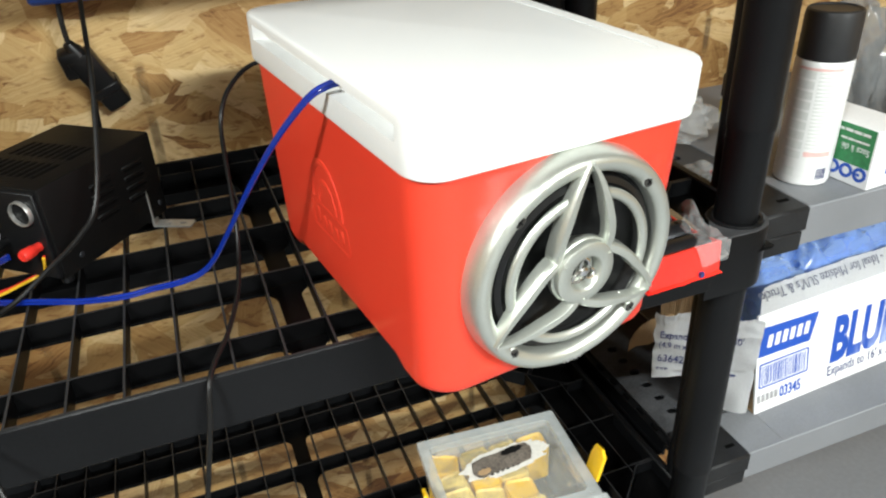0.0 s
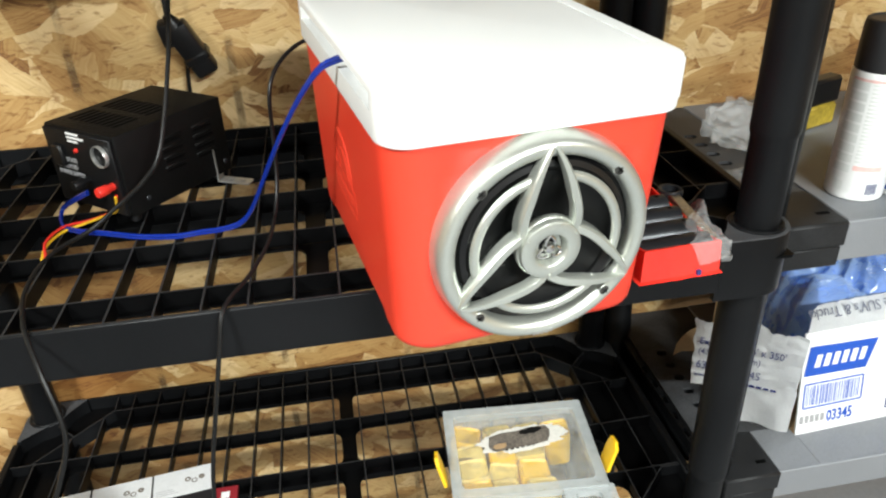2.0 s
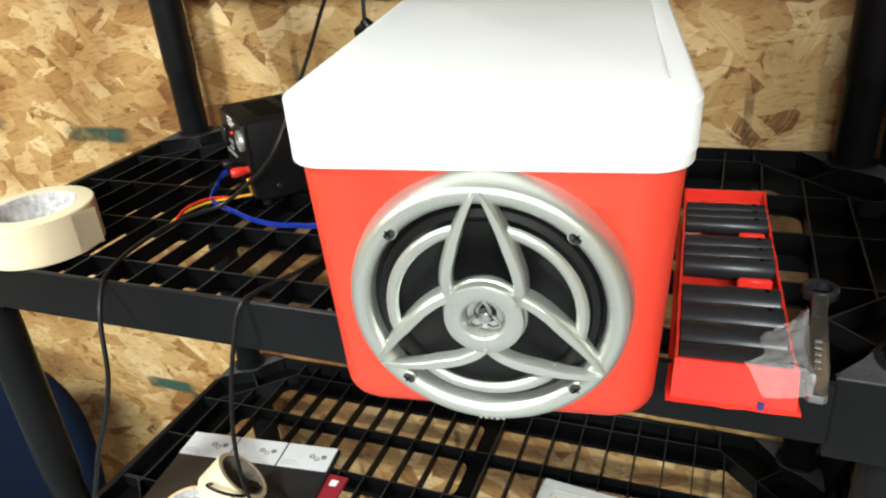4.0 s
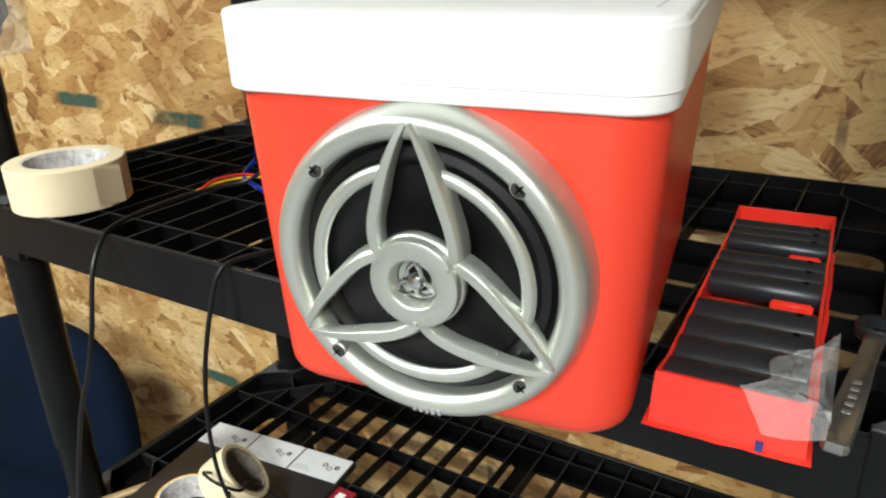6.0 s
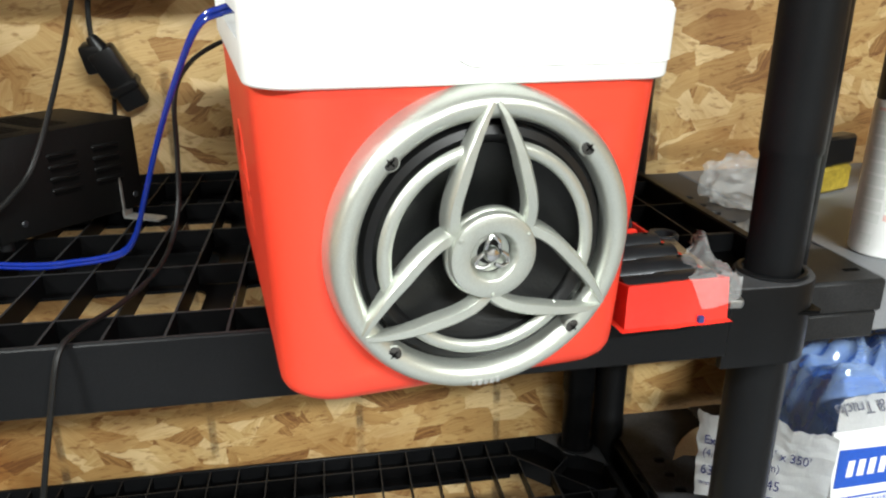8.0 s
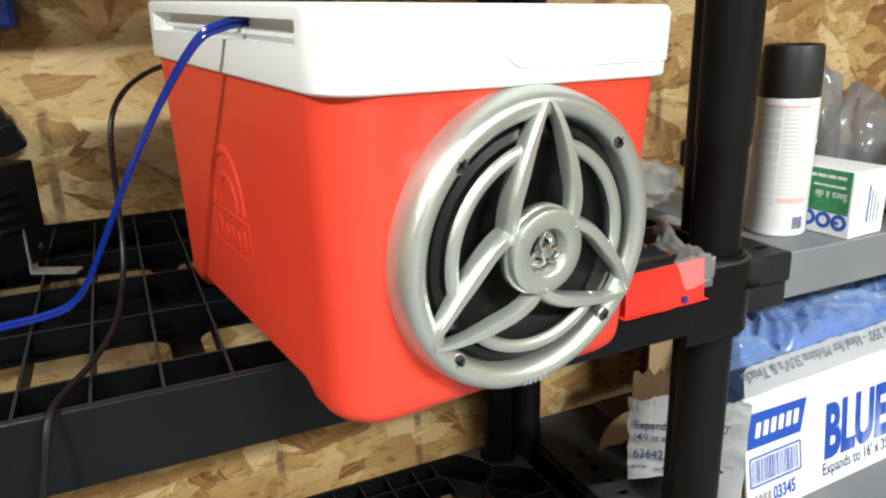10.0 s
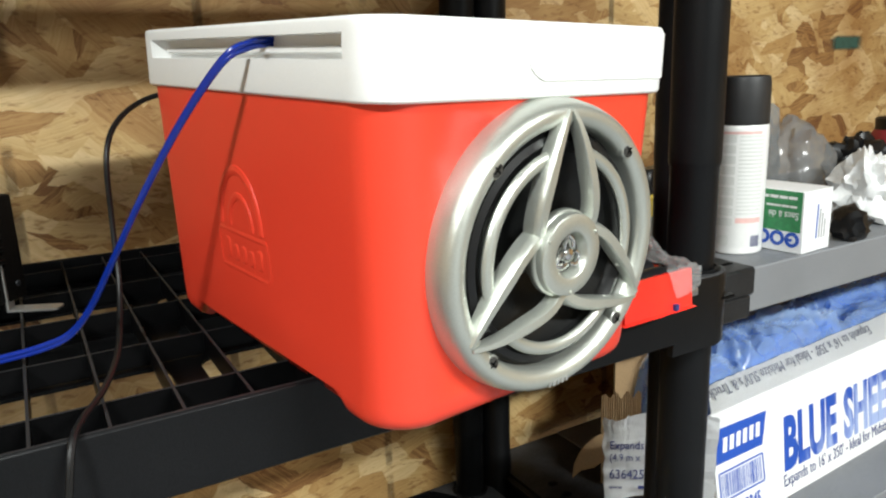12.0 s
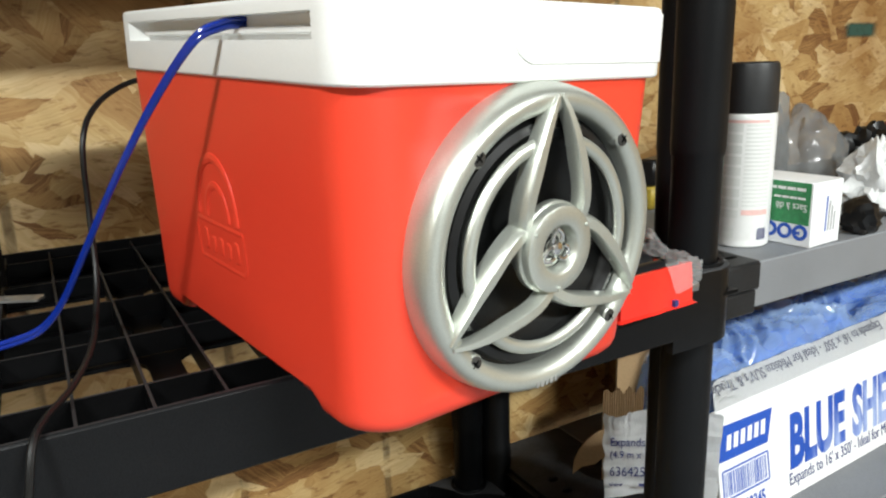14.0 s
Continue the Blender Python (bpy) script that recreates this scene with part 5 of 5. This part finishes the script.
code = part("code_panel", plate_with_holes(0.006, 0.107, 0.043, 0.086, 0, 0.0006, [(0.0085, 0.1045, 0.0455, 0.0835)], 0.0005), BLUE_PRINT, fpn, smooth=False)
random.seed(4)
x0 = 0.011
while x0 < 0.101:
    w = random.choice((0.0007, 0.0012, 0.002))
    part("code_bar", box(x0, x0 + w, 0.048, 0.081, 0, 0.0006), BLUE_PRINT, code, smooth=False)
    x0 += w + random.choice((0.0012, 0.002, 0.0028))
lettering("panel_number", "03345", 0.027, BLUE_PRINT, fpn, pose(0.0495, 0.015, 0.0003), 0.66, bold=0.0006)
for k in range(5):
    part("text_bar", box(0.004 + 0.0088 * k, 0.0105 + 0.0088 * k, 0.018, 0.031, 0, 0.0004), GREY_PRINT, fpn, smooth=False)
lettering("panel_text", "BLUE", 0.106, GLARE_BLUE, fpn, pose(0.153, 0.044, 0.0003), 0.60, shear=0.16, bold=0.0045)
lettering("panel_text", "SHEETING", 0.106, PALE_BLUE, fpn, pose(0.318, 0.042, 0.0003), 0.58, shear=0.16, bold=0.0045)
lettering("panel_text", "Expands to 16' x 350' - Ideal for Midsize SUV's & Trucks", 0.0255, DARK_PRINT, fpn, pose(0.150, 0.017, 0.0003), 0.74)
FLAP_W, FLAP_WAY = 0.156, Vector((-0.125, 0.086, 0))


def end_flap_at(u, v):
    """The torn end flap: its far top corner bends back, its upper edge is ragged."""
    torn = 0.010 * noise.noise(Vector((u * 5, 0, 3))) + 0.004 * noise.noise(Vector((u * 17, 0, 5))) + 0.002 * noise.noise(Vector((u * 41, 0, 8)))
    x = 0.002 + FLAP_W * u - 0.006 * (1 - v) * u + 0.003 * noise.noise(Vector((v * 7, u, 2))) * u
    y = 0.030 * (1 - u) + 0.010 + (0.128 + 0.014 * u + 0.016 * math.exp(-((u - 0.52) / 0.13) ** 2) + torn) * v - 0.026 * (1 - u) * v
    z = -0.050 * u * max(0, v - 0.62) ** 1.4 - 0.010 * v + 0.0045 * noise.noise(Vector((u * 3, v * 3, 0))) + 0.0015 * noise.noise(Vector((u * 9, v * 11, 4)))
    return Vector((x, y, z))


FLAP = BX.inverted() @ rot_to(FLAP_WAY, (0, 0, 1), (0.484, 0.2535, 0.5965))
ef = part("end_flap", sheet(44, 16, end_flap_at, 0.0025), WHITE_CARD, bx, "torn end flap with blue print", smooth=False)
ef.matrix_basis = FLAP
for words, v_, sz in (("Expands to 16' x 350'", 0.098, 0.0175), ("(4.9 m x 106.7 m)", 0.080, 0.0155), ("636425-03345", 0.053, 0.020), ("www", 0.037, 0.0105)):
    lettering("flap_text", words, sz, DARK_PRINT, ef, pose(0.148, v_, -0.0112, 0, 180, 0), 0.80)
for k in range(8):
    part("text_bar", box(0.030 + 0.010 * k, 0.038 + 0.010 * k, 0.038, 0.042, -0.0116, -0.0110), DARK_PRINT, ef, smooth=False)
part("inner_flap", sheet(48, 8, lambda u, v: Vector((0.062 * u, (0.150 + 0.010 * noise.noise(Vector((u * 7, 0, 6)))) * v, 0.0012 * math.sin(u * 110))), 0.002), CARDBOARD, bx, "torn corrugated flap").matrix_basis = BX.inverted() @ rot_to((0.85, -0.50, 0), (0.02, 0.03, 1), (0.443, 0.438, 0.556))
part("low_fold", sheet(10, 8, lambda u, v: Vector((0.096 * u, 0.080 * v + 0.004 * noise.noise(Vector((u * 5, v * 5, 1))), 0.006 * noise.noise(Vector((u * 3, v * 3, 9))))), 0.003), WHITE_CARD, bx).matrix_basis = BX.inverted() @ rot_to(FLAP_WAY, (0, 0, 1), (0.485, 0.255, 0.5545))
brown = [(0.0, 0.0), (0.004, 0.020), (0.013, 0.036), (0.024, 0.049), (0.040, 0.060), (0.074, 0.070), (0.076, 0.024), (0.050, 0.022), (0.034, 0.012), (0.014, 0.010)]
part("torn_flap", prism(brown, 0, 0.003), CARDBOARD, bx, "torn brown cardboard flap", smooth=False).matrix_basis = BX.inverted() @ rot_to((0.86, -0.50, 0.10), (0.05, 0.10, 1), (0.370, 0.421, 0.600))


def sheeting_at(u, v):
    """Loosely folded sheeting: long soft folds running across the carton, with smaller creases."""
    bend = 1.2 * noise.noise(Vector((u * 4, v * 1.5, 7)))
    p = Vector((u * 8 + v * 2.0 + bend, v * 1.1, 0))
    q = Vector((u * 13 - v * 3 + 2 * bend, v * 1.6, 3))
    r = Vector((u * 31 + v * 5 + 3 * bend, v * 3.5 - u * 4, 5))
    f1, f2, f3 = noise.noise(p), noise.noise(q), noise.noise(r)
    h = 0.174 + 0.055 * (0.5 - math.sqrt(f1 * f1 + 0.004)) + 0.032 * (0.4 - math.sqrt(f2 * f2 + 0.003)) + 0.012 * (0.4 - math.sqrt(f3 * f3 + 0.002)) + 0.020 * math.sin(v * math.pi)
    return Vector((0.012 + (BXL - 0.022) * u, 0.048 + 0.148 * v + 0.008 * bend, h - 0.155 * (max(0, 0.055 - u) / 0.055) ** 1.5 - 0.045 * max(0, 0.2 - v) / 0.2))


film_sheet = part("blue_sheeting", sheet(190, 50, sheeting_at), BLUE_FILM)
film_sheet.matrix_world = BX
tagged(film_sheet, "crumpled shiny blue plastic sheeting bulging out of its carton", "plastic sheeting")
part("folded_layer", sheet(60, 16, lambda u, v: sheeting_at(u, v) * 0.985 + Vector((0.004, 0, -0.008))), mat("blue_sheet", (0.055, 0.17, 0.60), 0.14, vary=0.5, mottle=22), film_sheet)

# ======== chair and bag by the end of the unit ========
chair = thing("office_chair", pose(-1.250, 0.36, 0.0, 0, 0, 8), "navy fabric office chair standing against the board wall", "chair")


def cushion(rx, ry, rz, n=2.6):
    bm = bmesh.new()
    bmesh.ops.create_uvsphere(bm, u_segments=40, v_segments=24, radius=1.0)
    for v in bm.verts:
        d = v.co
        k = (abs(d.x) ** n + abs(d.y) ** n + abs(d.z) ** n) ** (-1 / n)
        v.co = Vector((d.x * k * rx, d.y * k * ry, d.z * k * rz))
    return bm


part("backrest", cushion(0.235, 0.060, 0.250), NAVY, chair).matrix_basis = pose(0, 0.02, 0.322, -6)
part("seat", cushion(0.23, 0.20, 0.045), NAVY, chair).matrix_basis = pose(0, -0.20, 0.20)
part("back_bar", box(-0.03, 0.03, 0.07, 0.085, 0.10, 0.42, bevel=0.004), RUBBER, chair)
part("column", lathe([(0, 0.04), (0.025, 0.04), (0.025, 0.17), (0, 0.17)], 20, m=Matrix.Translation((0, -0.16, 0))), RUBBER, chair)
for k in range(5):
    m = pose(0, -0.16, 0, 0, 0, 72 * k + 20)
    part("leg", sweep([m @ Vector((0.02, 0, 0.055)), m @ Vector((0.13, 0, 0.05)), m @ Vector((0.24, 0, 0.035))], 0.016, 8, 4), RUBBER, chair)
    part("caster", lathe([(0, -0.010), (0.018, -0.010), (0.019, 0), (0.018, 0.010), (0, 0.010)], 16, m=m @ pose(0.24, 0, 0.019, 90)), RUBBER, chair)
hb = thing("hanging_bag", pose(-0.618, 0.118, 1.172), "clear plastic bag hung from the shelf above", "plastic bag")
part("bag", crumple(0.060, 0.045, 0.080, 31, 0.25, 2.0, 3, -0.8), CLEAR_FILM, hb)
part("contents", crumple(0.036, 0.022, 0.050, 33, 0.4, 2.4, 3, -0.7), CONE, hb).matrix_basis = pose(0, 0, 0.02)
part("strap", sweep([(0, 0, 0.10), (0.002, -0.010, 0.18), (0.001, -0.024, 0.26), (0.0, -0.021, 0.306), (0.0, 0.0, 0.3095), (0.0, 0.006, 0.300)], 0.002, 6, 6), CORD, hb)

# ======== ceiling lights ========
GLOW = glow_mat("tube_glow", (1.0, 0.97, 0.9), 6.0)
cl = thing("ceiling_light", pose(*TUBE_LAMP), "white ceiling light with two fluorescent tubes", "ceiling light", "ceiling lights")
part("housing", box(-0.63, 0.63, -0.09, 0.09, -0.025, 0.04, bevel=0.005), PAINTED, cl)
for sgn in (-1, 1):
    part("tube", lathe([(0, -0.59), (0.013, -0.59), (0.013, 0.59), (0, 0.59)], 20, m=pose(0, sgn * 0.05, -0.045, 0, 90, 0)), GLOW, cl)
cl = thing("ceiling_light", pose(*ROUND_LAMP), "round white ceiling light with a frosted globe", "ceiling light", "ceiling lights")
part("base", lathe([(0, 0.04), (0.085, 0.04), (0.085, 0.0), (0.07, -0.012), (0, -0.012)], 32), PAINTED, cl)
part("globe", lathe([(0.06, -0.012), (0.10, -0.045), (0.105, -0.075), (0.085, -0.105), (0.045, -0.122), (0, -0.126)], 32), GLOW, cl)
